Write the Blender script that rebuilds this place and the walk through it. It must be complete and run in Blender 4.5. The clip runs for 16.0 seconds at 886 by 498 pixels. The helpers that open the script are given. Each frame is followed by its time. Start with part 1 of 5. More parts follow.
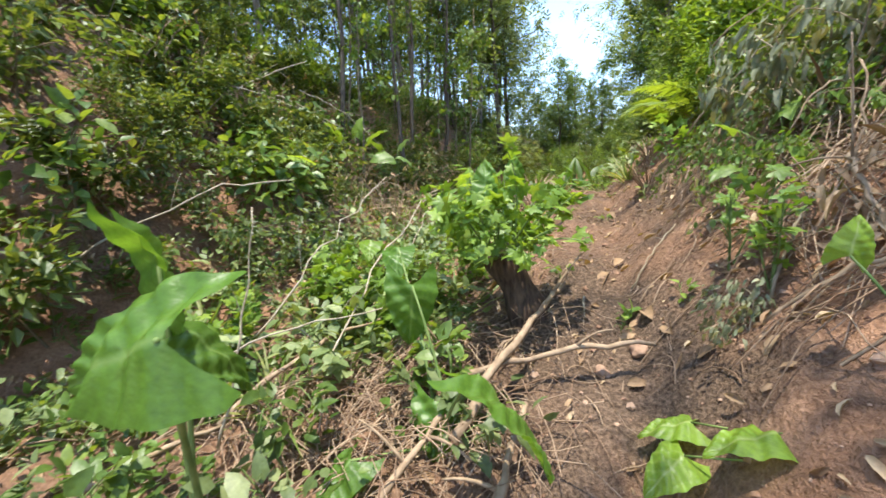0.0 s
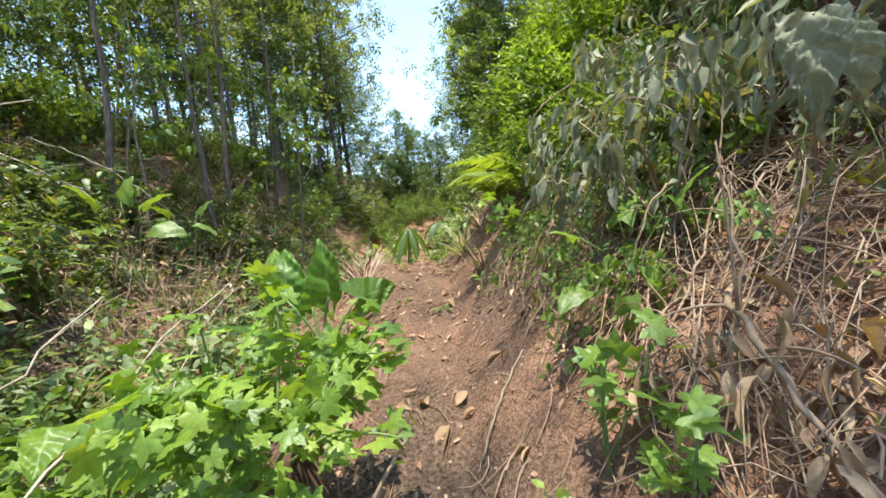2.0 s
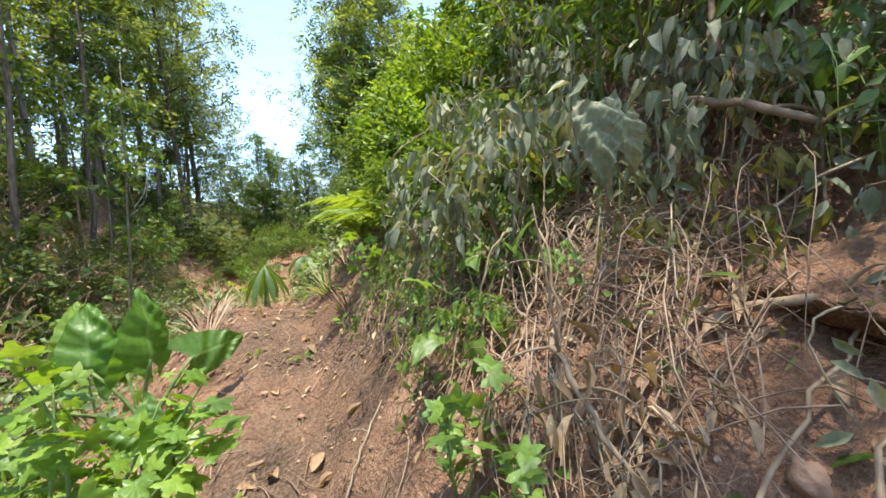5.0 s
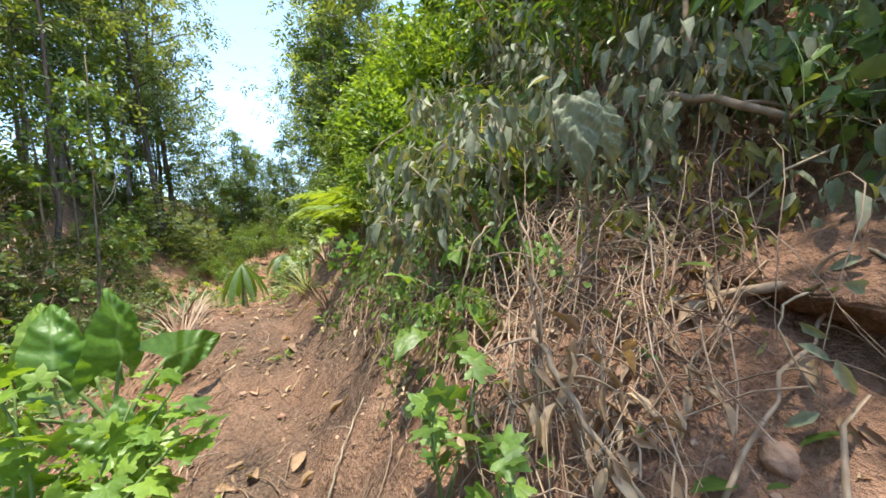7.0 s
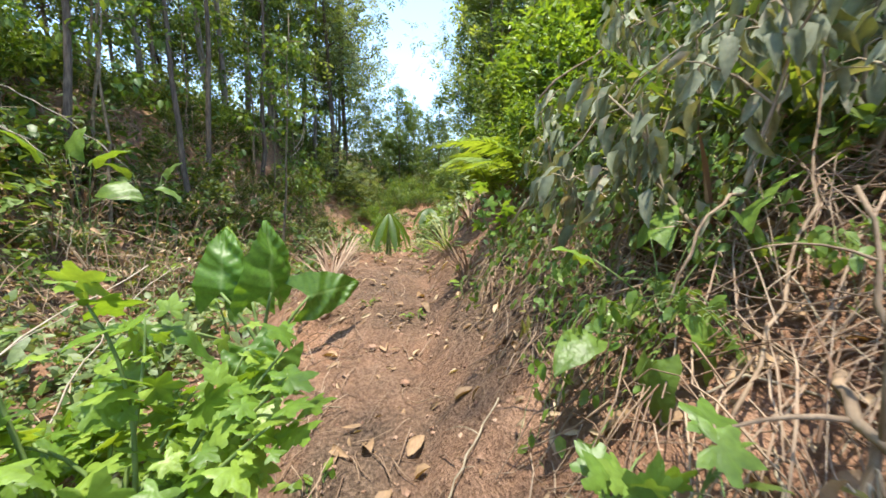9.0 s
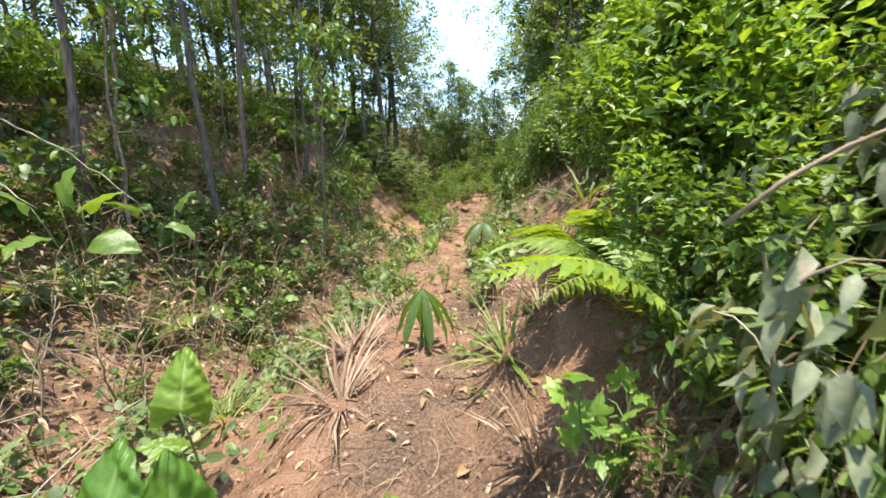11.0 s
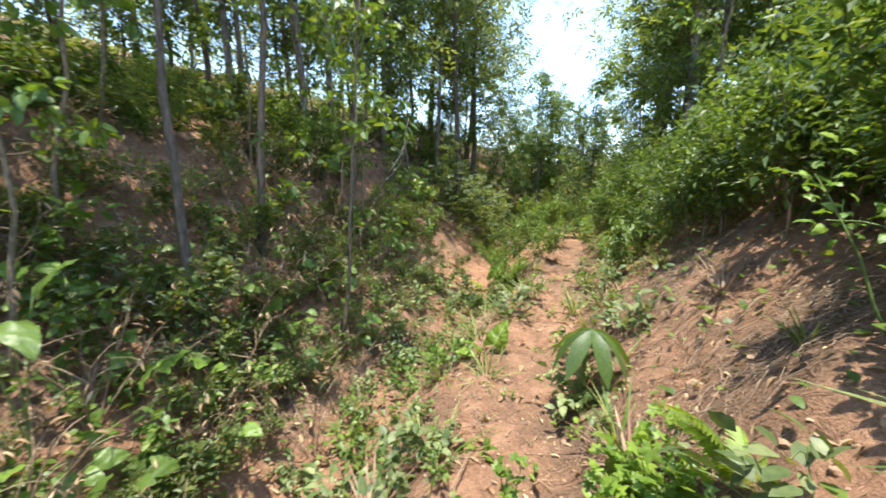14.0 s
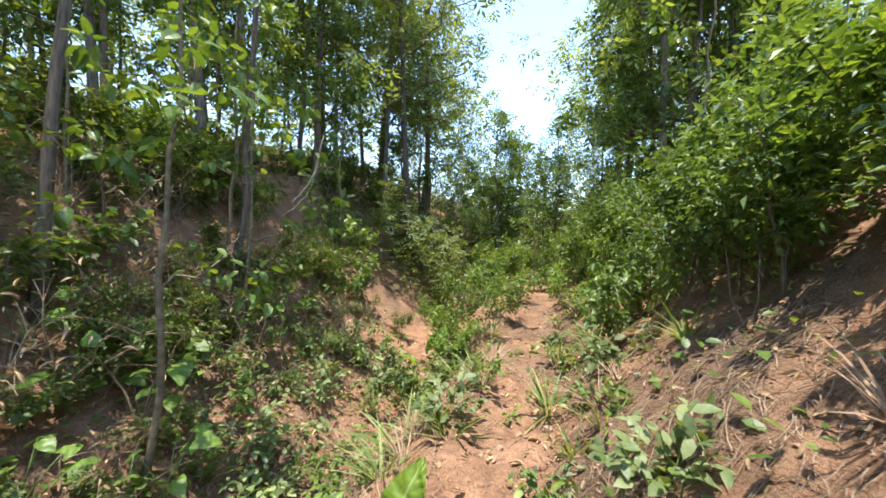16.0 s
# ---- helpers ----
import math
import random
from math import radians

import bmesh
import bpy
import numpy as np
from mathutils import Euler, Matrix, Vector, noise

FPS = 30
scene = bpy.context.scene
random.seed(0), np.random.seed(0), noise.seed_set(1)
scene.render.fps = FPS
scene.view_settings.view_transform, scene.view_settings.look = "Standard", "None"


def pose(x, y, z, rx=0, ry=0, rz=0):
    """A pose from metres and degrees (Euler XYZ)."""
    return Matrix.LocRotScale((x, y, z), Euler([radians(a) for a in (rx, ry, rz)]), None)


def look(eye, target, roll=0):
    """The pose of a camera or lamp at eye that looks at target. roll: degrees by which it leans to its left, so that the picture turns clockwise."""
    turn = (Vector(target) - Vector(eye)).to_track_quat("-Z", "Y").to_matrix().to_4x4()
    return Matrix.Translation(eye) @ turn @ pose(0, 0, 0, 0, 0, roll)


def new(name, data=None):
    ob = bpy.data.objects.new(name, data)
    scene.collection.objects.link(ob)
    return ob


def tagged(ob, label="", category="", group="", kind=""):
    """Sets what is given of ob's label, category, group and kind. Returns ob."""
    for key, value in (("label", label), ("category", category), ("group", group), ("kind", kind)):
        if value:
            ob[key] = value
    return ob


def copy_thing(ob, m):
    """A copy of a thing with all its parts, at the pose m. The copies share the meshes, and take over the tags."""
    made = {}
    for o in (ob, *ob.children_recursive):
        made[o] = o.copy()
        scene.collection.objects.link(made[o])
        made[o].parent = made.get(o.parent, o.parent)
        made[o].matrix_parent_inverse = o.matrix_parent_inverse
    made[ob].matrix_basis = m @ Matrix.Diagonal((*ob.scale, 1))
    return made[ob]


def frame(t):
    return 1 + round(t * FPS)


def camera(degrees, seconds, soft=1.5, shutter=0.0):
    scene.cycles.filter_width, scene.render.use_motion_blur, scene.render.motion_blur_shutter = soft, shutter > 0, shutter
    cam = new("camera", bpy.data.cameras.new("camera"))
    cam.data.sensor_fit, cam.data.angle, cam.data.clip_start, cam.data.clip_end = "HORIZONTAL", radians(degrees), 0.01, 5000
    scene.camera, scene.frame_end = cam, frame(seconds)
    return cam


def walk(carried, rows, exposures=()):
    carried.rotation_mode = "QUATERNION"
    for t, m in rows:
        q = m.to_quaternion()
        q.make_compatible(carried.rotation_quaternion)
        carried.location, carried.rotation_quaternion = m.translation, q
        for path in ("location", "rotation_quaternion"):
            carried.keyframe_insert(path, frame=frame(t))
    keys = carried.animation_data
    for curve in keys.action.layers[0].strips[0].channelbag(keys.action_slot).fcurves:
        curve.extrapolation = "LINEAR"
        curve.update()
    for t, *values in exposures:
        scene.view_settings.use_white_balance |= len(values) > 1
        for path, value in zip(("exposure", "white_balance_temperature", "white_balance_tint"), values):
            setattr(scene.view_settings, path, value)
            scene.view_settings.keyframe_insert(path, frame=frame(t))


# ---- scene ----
cam = camera(98.2, 16.0, 1.6, 0.15)
EXPOSE_NEAR, EXPOSE_SHADE = 2.2, 2.38
METRES, EYE, TILT, LEAN, TURN = 8.0, 1.5, -11.0, 2.0, 0.0
ROWS = [
    (0.0, 0.0, 0.0, 0.0, 0.0, 0.0, -0.0),
    (0.5, 0.0226, 0.0297, 0.0068, -9.43, 0.35, 4.71),
    (1.0, 0.0428, 0.0745, 0.0379, -15.62, -0.43, 6.15),
    (1.5, 0.053, 0.0848, 0.0545, -20.0, 2.19, 6.81),
    (2.0, 0.053, 0.0877, 0.0582, -20.86, 4.95, 6.21),
    (2.5, 0.059, 0.0919, 0.0593, -23.37, 5.98, 6.41),
    (3.0, 0.0649, 0.0934, 0.0576, -25.55, 6.92, 6.41),
    (3.5, 0.0708, 0.0986, 0.0694, -27.36, 7.04, 6.31),
    (4.0, 0.0671, 0.091, 0.0661, -32.25, 6.19, 7.25),
    (4.5, 0.0646, 0.0849, 0.0662, -37.0, 6.69, 8.79),
    (7.0, 0.0648, 0.0859, 0.0643, -41.98, 5.99, 10.4),
    (7.5, 0.0672, 0.0908, 0.0645, -41.2, 5.32, 9.36),
    (8.0, 0.0659, 0.0898, 0.0641, -39.27, 4.72, 7.37),
    (8.5, 0.0686, 0.1002, 0.063, -32.01, 4.12, 4.05),
    (9.0, 0.0851, 0.1332, 0.0704, -22.09, 2.73, 1.17),
    (11.5, 0.1459, 0.3046, 0.1927, -8.19, -1.7, 2.36),
    (12.0, 0.1563, 0.373, 0.2064, 5.34, 3.18, 4.21),
    (12.5, 0.159, 0.4334, 0.2399, 16.34, 4.38, 2.69),
    (13.0, 0.1581, 0.4771, 0.2516, 23.2, 1.48, -0.4),
    (13.5, 0.1755, 0.521, 0.2605, 19.03, 2.73, -2.88),
    (14.0, 0.211, 0.5523, 0.2706, -2.29, 1.17, -2.99),
    (14.5, 0.2345, 0.6091, 0.2754, -8.66, 2.98, -2.78),
    (15.0, 0.2436, 0.6503, 0.291, -3.49, 2.17, 0.25),
    (15.5, 0.2775, 0.7082, 0.2899, -6.18, 8.85, -1.51),
    (16.0, 0.2989, 0.7941, 0.2898, -7.15, 9.28, -2.4),
]
walk(cam, [(t, pose(0, 0, EYE, TILT, LEAN, TURN) @ pose(METRES * x, METRES * y, METRES * z, 90 + pitch, roll, yaw)) for t, x, y, z, yaw, pitch, roll in ROWS], [(0.0, EXPOSE_NEAR), (9.2, EXPOSE_NEAR), (11.4, EXPOSE_SHADE), (16.0, EXPOSE_SHADE)])

# ---- sky, sun, exposure ----
TO_SUN = Vector((-0.04, -0.08, 0.99)).normalized()
world = bpy.data.worlds.new("world")
scene.world = world
world.use_nodes = True
wn = world.node_tree
sky = wn.nodes.new("ShaderNodeTexSky")
sky.sky_type, sky.sun_disc = "NISHITA", False
sky.sun_elevation = math.asin(TO_SUN.z)
sky.sun_rotation = math.atan2(TO_SUN.x, TO_SUN.y)
sky.air_density, sky.dust_density, sky.ozone_density = 1.0, 0.4, 2.5
wn.nodes["Background"].inputs["Strength"].default_value = 0.13
wn.links.new(sky.outputs[0], wn.nodes["Background"].inputs["Color"])
sun = new("sun", bpy.data.lights.new("sun", "SUN"))
sun.data.energy, sun.data.angle, sun.data.color = 2.2, radians(0.6), (1.0, 0.94, 0.84)
sun.matrix_world = look(TO_SUN * 60, (0, 0, 0))


# ---- materials ----
def nodes_of(name):
    m = bpy.data.materials.new(name)
    m.use_nodes = True
    t = m.node_tree
    return m, t, t.nodes["Principled BSDF"]


def ramp(t, src, stops):
    r = t.nodes.new("ShaderNodeValToRGB")
    while len(r.color_ramp.elements) < len(stops):
        r.color_ramp.elements.new(0.5)
    for e, (p, c) in zip(r.color_ramp.elements, stops):
        e.position, e.color = p, (*c, 1)
    t.links.new(src, r.inputs[0])
    return r.outputs[0]


def noise_of(t, scale, detail=4, rough=0.6, space="Object"):
    c = t.nodes.new("ShaderNodeTexCoord")
    n = t.nodes.new("ShaderNodeTexNoise")
    n.inputs["Scale"].default_value, n.inputs["Detail"].default_value, n.inputs["Roughness"].default_value = scale, detail, rough
    t.links.new(c.outputs[space], n.inputs["Vector"])
    return n.outputs[0]


def blend(t, kind, fac, a, b):
    m = t.nodes.new("ShaderNodeMix")
    m.data_type, m.blend_type = "RGBA", kind
    for key, v in (("Factor", fac), ("A", a), ("B", b)):
        sock = [s for s in m.inputs if s.name == key and s.type == ("VALUE" if key == "Factor" else "RGBA")][0]
        if isinstance(v, (int, float)):
            sock.default_value = v
        elif isinstance(v, tuple):
            sock.default_value = (*v, 1)
        else:
            t.links.new(v, sock)
    return [s for s in m.outputs if s.type == "RGBA"][0]


def bump(t, p, src, strength, dist=0.02):
    b = t.nodes.new("ShaderNodeBump")
    b.inputs["Strength"].default_value, b.inputs["Distance"].default_value = strength, dist
    t.links.new(src, b.inputs["Height"])
    t.links.new(b.outputs[0], p.inputs["Normal"])


def leaf_mat(name, dark, mid, light, rough=0.45, through_light=0.4, spot=None, vein=None):
    """A leaf: colour varies leaf by leaf and plant by plant, light passes through."""
    m, t, p = nodes_of(name)
    g = t.nodes.new("ShaderNodeNewGeometry")
    col = ramp(t, g.outputs["Random Per Island"], [(0.0, dark), (0.55, mid), (1.0, light)])
    o = t.nodes.new("ShaderNodeObjectInfo")
    hue = t.nodes.new("ShaderNodeHueSaturation")
    mr = t.nodes.new("ShaderNodeMapRange")
    mr.inputs["To Min"].default_value, mr.inputs["To Max"].default_value = 0.8, 1.2
    t.links.new(o.outputs["Random"], mr.inputs[0])
    t.links.new(mr.outputs[0], hue.inputs["Value"])
    t.links.new(col, hue.inputs["Color"])
    col = hue.outputs[0]
    fine = ramp(t, noise_of(t, 45, 3), [(0.3, (0.72, 0.72, 0.68)), (0.7, (1.12, 1.1, 1.0))])
    col = blend(t, "MULTIPLY", 1.0, col, fine)
    if spot:
        col = blend(t, "MIX", ramp(t, noise_of(t, 14, 5), [(0.58, (0, 0, 0)), (0.68, (1, 1, 1))]), col, spot)
    if vein:
        at = t.nodes.new("ShaderNodeAttribute")
        at.attribute_name = "vein"
        col = blend(t, "MIX", at.outputs["Fac"], col, vein)
    t.links.new(col, p.inputs["Base Color"])
    p.inputs["Roughness"].default_value = rough
    p.inputs["Specular IOR Level"].default_value = 0.45
    bump(t, p, noise_of(t, 60, 2), 0.25, 0.01)
    tr = t.nodes.new("ShaderNodeBsdfTranslucent")
    glow = blend(t, "MULTIPLY", 1.0, col, (1.5, 1.35, 0.45))
    t.links.new(glow, tr.inputs["Color"])
    mix = t.nodes.new("ShaderNodeMixShader")
    mix.inputs[0].default_value = through_light
    t.links.new(p.outputs[0], mix.inputs[1])
    t.links.new(tr.outputs[0], mix.inputs[2])
    t.links.new(mix.outputs[0], t.nodes["Material Output"].inputs["Surface"])
    return m


def solid_mat(name, a, b, scale, rough=0.85, relief=0.5, stretch=None, c=None):
    """Bark, wood, dead stems: two colours over noise, with relief."""
    m, t, p = nodes_of(name)
    co = t.nodes.new("ShaderNodeTexCoord")
    mp = t.nodes.new("ShaderNodeMapping")
    mp.inputs["Scale"].default_value = stretch or (1, 1, 1)
    t.links.new(co.outputs["Object"], mp.inputs[0])
    n = t.nodes.new("ShaderNodeTexNoise")
    n.inputs["Scale"].default_value, n.inputs["Detail"].default_value = scale, 6
    t.links.new(mp.outputs[0], n.inputs["Vector"])
    col = ramp(t, n.outputs[0], [(0.3, a), (0.7, b)])
    g = t.nodes.new("ShaderNodeNewGeometry")
    if c:
        col = blend(t, "MIX", ramp(t, g.outputs["Random Per Island"], [(0.35, (0, 0, 0)), (1.0, (1, 1, 1))]), col, c)
    t.links.new(col, p.inputs["Base Color"])
    p.inputs["Roughness"].default_value = rough
    p.inputs["Specular IOR Level"].default_value = 0.25
    bump(t, p, n.outputs[0], relief, 0.01)
    return m


def soil_mat():
    m, t, p = nodes_of("red_soil")
    big = noise_of(t, 0.55, 5)
    mid = noise_of(t, 5.0, 6, 0.65)
    fine = noise_of(t, 60, 4, 0.7)
    col = ramp(t, mid, [(0.25, (0.13, 0.078, 0.05)), (0.5, (0.31, 0.18, 0.11)), (0.75, (0.45, 0.28, 0.18))])
    humus = ramp(t, fine, [(0.3, (0.07, 0.048, 0.033)), (0.7, (0.22, 0.155, 0.105))])
    col = blend(t, "MIX", ramp(t, big, [(0.48, (0, 0, 0)), (0.62, (1, 1, 1))]), col, humus)
    col = blend(t, "MULTIPLY", 1.0, col, ramp(t, fine, [(0.28, (0.6, 0.56, 0.54)), (0.62, (1.12, 1.08, 1.05))]))
    t.links.new(col, p.inputs["Base Color"])
    p.inputs["Roughness"].default_value = 0.95
    p.inputs["Specular IOR Level"].default_value = 0.15
    add = t.nodes.new("ShaderNodeMath")
    add.operation = "ADD"
    t.links.new(mid, add.inputs[0])
    t.links.new(fine, add.inputs[1])
    bump(t, p, add.outputs[0], 0.9, 0.035)
    return m


M_SOIL = soil_mat()
M_CLOD = solid_mat("soil_clod", (0.15, 0.085, 0.055), (0.36, 0.21, 0.13), 30, 0.95, 0.9, None, (0.40, 0.27, 0.18))
M_BARK = solid_mat("grey_brown_bark", (0.06, 0.045, 0.035), (0.18, 0.14, 0.10), 9, 0.9, 0.9, (4, 4, 0.7))
M_PALE_BARK = solid_mat("pale_bark", (0.11, 0.09, 0.07), (0.28, 0.24, 0.19), 8, 0.85, 0.7, (3, 3, 0.6))
M_STUMP = solid_mat("dark_stump_bark", (0.035, 0.022, 0.015), (0.13, 0.085, 0.055), 16, 0.95, 1.0, (3, 3, 0.6))
M_STEM = solid_mat("green_stem", (0.09, 0.15, 0.035), (0.20, 0.26, 0.08), 20, 0.6, 0.3)
M_WOODY = solid_mat("woody_stem", (0.11, 0.085, 0.05), (0.25, 0.19, 0.12), 20, 0.85, 0.6)
M_CANE = solid_mat("dry_cane", (0.20, 0.155, 0.095), (0.40, 0.33, 0.22), 25, 0.75, 0.4, (1, 1, 0.4))
M_BRANCH = solid_mat("fallen_branch", (0.19, 0.13, 0.08), (0.37, 0.27, 0.17), 22, 0.8, 0.6)
M_STRAW = solid_mat("straw", (0.24, 0.16, 0.10), (0.44, 0.32, 0.21), 12, 0.85, 0.2, None, (0.17, 0.10, 0.06))
M_TANGLE = solid_mat("bleached_stem", (0.24, 0.17, 0.11), (0.44, 0.34, 0.24), 12, 0.85, 0.2, None, (0.22, 0.14, 0.09))
M_PALE_CANE = solid_mat("pale_cane", (0.30, 0.24, 0.16), (0.50, 0.42, 0.31), 25, 0.75, 0.4, (1, 1, 0.4))
M_DEAD = leaf_mat("dead_leaf", (0.22, 0.13, 0.07), (0.40, 0.27, 0.16), (0.58, 0.45, 0.30), 0.75, 0.15)
M_WILT = leaf_mat("wilted_leaf", (0.15, 0.18, 0.10), (0.23, 0.26, 0.16), (0.36, 0.37, 0.25), 0.7, 0.25, (0.36, 0.30, 0.20))
M_PALE_LEAF = leaf_mat("pale_creeper_leaf", (0.10, 0.15, 0.05), (0.17, 0.225, 0.09), (0.29, 0.335, 0.155), 0.5, 0.35)
M_OLIVE = leaf_mat("olive_leaf", (0.12, 0.13, 0.03), (0.21, 0.21, 0.055), (0.36, 0.33, 0.10), 0.55, 0.4)
# distance haze is mixed into this leaf colour: paler, greyer green
M_HAZE = leaf_mat("hazy_far_leaf", (0.12, 0.17, 0.07), (0.19, 0.25, 0.11), (0.28, 0.34, 0.16), 0.6, 0.45)
M_DARK = leaf_mat("dark_leaf", (0.06, 0.10, 0.025), (0.11, 0.16, 0.042), (0.21, 0.245, 0.07), 0.42, 0.42)
M_MID = leaf_mat("mid_leaf", (0.065, 0.125, 0.025), (0.12, 0.20, 0.04), (0.21, 0.28, 0.065), 0.42, 0.42)
M_BRIGHT = leaf_mat("bright_leaf", (0.10, 0.19, 0.03), (0.17, 0.28, 0.05), (0.27, 0.37, 0.09), 0.42, 0.42)
M_YOUNG = leaf_mat("young_taro_leaf", (0.13, 0.24, 0.025), (0.20, 0.33, 0.04), (0.28, 0.41, 0.06), 0.38, 0.5, None, (0.36, 0.46, 0.16))
M_LUSH = leaf_mat("lush_leaf", (0.10, 0.18, 0.025), (0.165, 0.275, 0.04), (0.27, 0.375, 0.065), 0.42, 0.45)
M_TARO = leaf_mat("taro_leaf", (0.07, 0.16, 0.022), (0.10, 0.21, 0.03), (0.15, 0.26, 0.045), 0.38, 0.5, None, (0.20, 0.32, 0.09))
M_TREE = leaf_mat("tree_leaf", (0.06, 0.11, 0.03), (0.11, 0.18, 0.05), (0.18, 0.26, 0.075), 0.45, 0.45)
M_TREE2 = leaf_mat("airy_tree_leaf", (0.13, 0.18, 0.055), (0.20, 0.265, 0.08), (0.30, 0.36, 0.12), 0.5, 0.55)
M_GRASS = leaf_mat("grass_blade", (0.08, 0.14, 0.025), (0.15, 0.23, 0.05), (0.32, 0.33, 0.12), 0.5, 0.4)
M_FERN = leaf_mat("fern_leaf", (0.15, 0.23, 0.03), (0.22, 0.32, 0.05), (0.30, 0.40, 0.08), 0.5, 0.45)


# ---- mesh tools ----
RNG = np.random.default_rng(7)


def unit(a):
    return a / np.maximum(np.linalg.norm(a, axis=-1, keepdims=True), 1e-9)


def mesh_of(name, chunks, mat, smooth=True):
    """One mesh out of (verts, faces) chunks; faces may be quads or triangles."""
    verts, faces, base = [], [], 0
    for v, f in chunks:
        verts.append(np.asarray(v, float))
        for part_faces in (f if isinstance(f, list) else [f]):
            faces.append(np.asarray(part_faces) + base)
        base += len(v)
    flat = [q for f in faces for q in f.tolist()]
    me = bpy.data.meshes.new(name)
    me.from_pydata(np.concatenate(verts).tolist(), [], flat)
    me.materials.append(mat)
    if smooth:
        me.shade_smooth()
    return me


def part(name, me, parent, label=""):
    ob = new(name, me)
    ob.parent = parent
    return tagged(ob, label)


def thing(name, label, category, group="", at=(0, 0, 0), turn=0.0, size=1.0):
    ob = new(name)
    ob.empty_display_size = 0.1
    ob.matrix_basis = pose(*at, 0, 0, turn) @ Matrix.Diagonal((size, size, size, 1))
    return tagged(ob, label, category, group)


def tube(pts, radii, sides=6, cap=True):
    pts = np.asarray(pts, float)
    n = len(pts)
    radii = np.broadcast_to(np.asarray(radii, float), (n,))
    tan = unit(np.gradient(pts, axis=0))
    ref = np.array([0.31, 0.95, 0.1]) if abs(tan[0] @ np.array([0.31, 0.95, 0.1])) < 0.9 else np.array([1.0, 0, 0])
    a = unit(np.cross(tan, ref))
    b = np.cross(tan, a)
    ang = np.arange(sides) * 2 * np.pi / sides
    ring = a[:, None, :] * np.cos(ang)[None, :, None] + b[:, None, :] * np.sin(ang)[None, :, None]
    v = (pts[:, None, :] + ring * radii[:, None, None]).reshape(-1, 3)
    i, j = np.meshgrid(np.arange(n - 1), np.arange(sides), indexing="ij")
    k = (j + 1) % sides
    f = [np.stack([i * sides + j, i * sides + k, (i + 1) * sides + k, (i + 1) * sides + j], -1).reshape(-1, 4)]
    if cap:
        f.append(np.arange(sides)[None, ::-1] + (n - 1) * sides * 0)
        f.append(np.arange(sides)[None, :] + (n - 1) * sides)
    return v, f


def curve_pts(a, b, sag=(0, 0, 0), n=8, wob=0.0, rng=None):
    t = np.linspace(0, 1, n)[:, None]
    p = np.asarray(a, float) * (1 - t) + np.asarray(b, float) * t + np.asarray(sag, float) * (4 * t * (1 - t))
    if wob:
        w = (rng or RNG).normal(0, wob, (n, 3))
        w[0] = w[-1] = 0
        p = p + w
    return p


def leaf_shape(w=0.5, rows=(0.0, 0.3, 0.7, 1.0), widths=(0.0, 1.0, 0.8, 0.0), fold=0.22, droop=0.25):
    """An ovate blade of length 1 along y, folded at its midrib."""
    v, ids = [], []
    for r, h in zip(rows, widths):
        z = -droop * r * r
        if h == 0:
            ids.append((len(v),))
            v.append((0, r, z))
        else:
            ids.append((len(v), len(v) + 1, len(v) + 2))
            x = h * w / 2
            v += [(-x, r, z + fold * x), (0, r, z), (x, r, z + fold * x)]
    quads, tris = [], []
    for p, q in zip(ids, ids[1:]):
        if len(p) == 1 and len(q) == 3:
            tris += [(p[0], q[1], q[0]), (p[0], q[2], q[1])]
        elif len(p) == 3 and len(q) == 1:
            tris += [(p[0], p[1], q[0]), (p[1], p[2], q[0])]
        else:
            quads += [(p[0], p[1], q[1], q[0]), (p[1], p[2], q[2], q[1])]
    return np.array(v, float), quads, tris


def small_leaf(w=0.55):
    """A leaf folded along its midrib."""
    v = np.array([(0, 0, 0), (-w / 2, 0.4, 0.09), (w / 2, 0.4, 0.09), (0, 1, -0.14)], float)
    return v, [], [(0, 3, 1), (0, 2, 3)]


def spray_leaf(w=0.45):
    """A twig with five leaflets: the finest grain of a far crown."""
    v, tris = [], []
    for k, (y, side) in enumerate(((0.05, -1), (0.12, 1), (0.4, -1), (0.5, 1), (0.62, 0))):
        b = len(v)
        d = np.array((side * 0.8, 0.55 if side else 1.0, -0.15))
        d = d / np.linalg.norm(d)
        s = np.array((-d[1], d[0], 0))
        o = np.array((0, y, -0.1 * y))
        v += [o, o + d * 0.22 + s * w * 0.2, o + d * 0.48, o + d * 0.22 - s * w * 0.2]
        tris += [(b, b + 2, b + 1), (b, b + 3, b + 2)]
    return np.array(v, float), [], tris


def lobed_leaf(depth=0.38, n=35, droop=0.35):
    """A palmate blade, stalk at the origin, its main lobe along y."""
    th = np.linspace(-2.6, 2.6, n)
    r = (0.60 + depth * (0.5 + 0.5 * np.cos(2 * np.pi * th / 1.06)) ** 1.4) * (1 - 0.11 * np.abs(th)) + 0.035 * np.where(np.arange(n) % 2, 1, -1)
    r[0] = r[-1] = 0.3
    x, y = r * np.sin(th), r * np.cos(th) + 0.12
    z = -droop * (x * x + y * y) + 0.07 * np.cos(2 * np.pi * th / 1.06)
    v = np.vstack([[(0, 0.1, 0.0)], np.stack([x, y, z], -1)])
    tris = [(0, i + 1, i) for i in range(1, n)]
    return v, [], tris


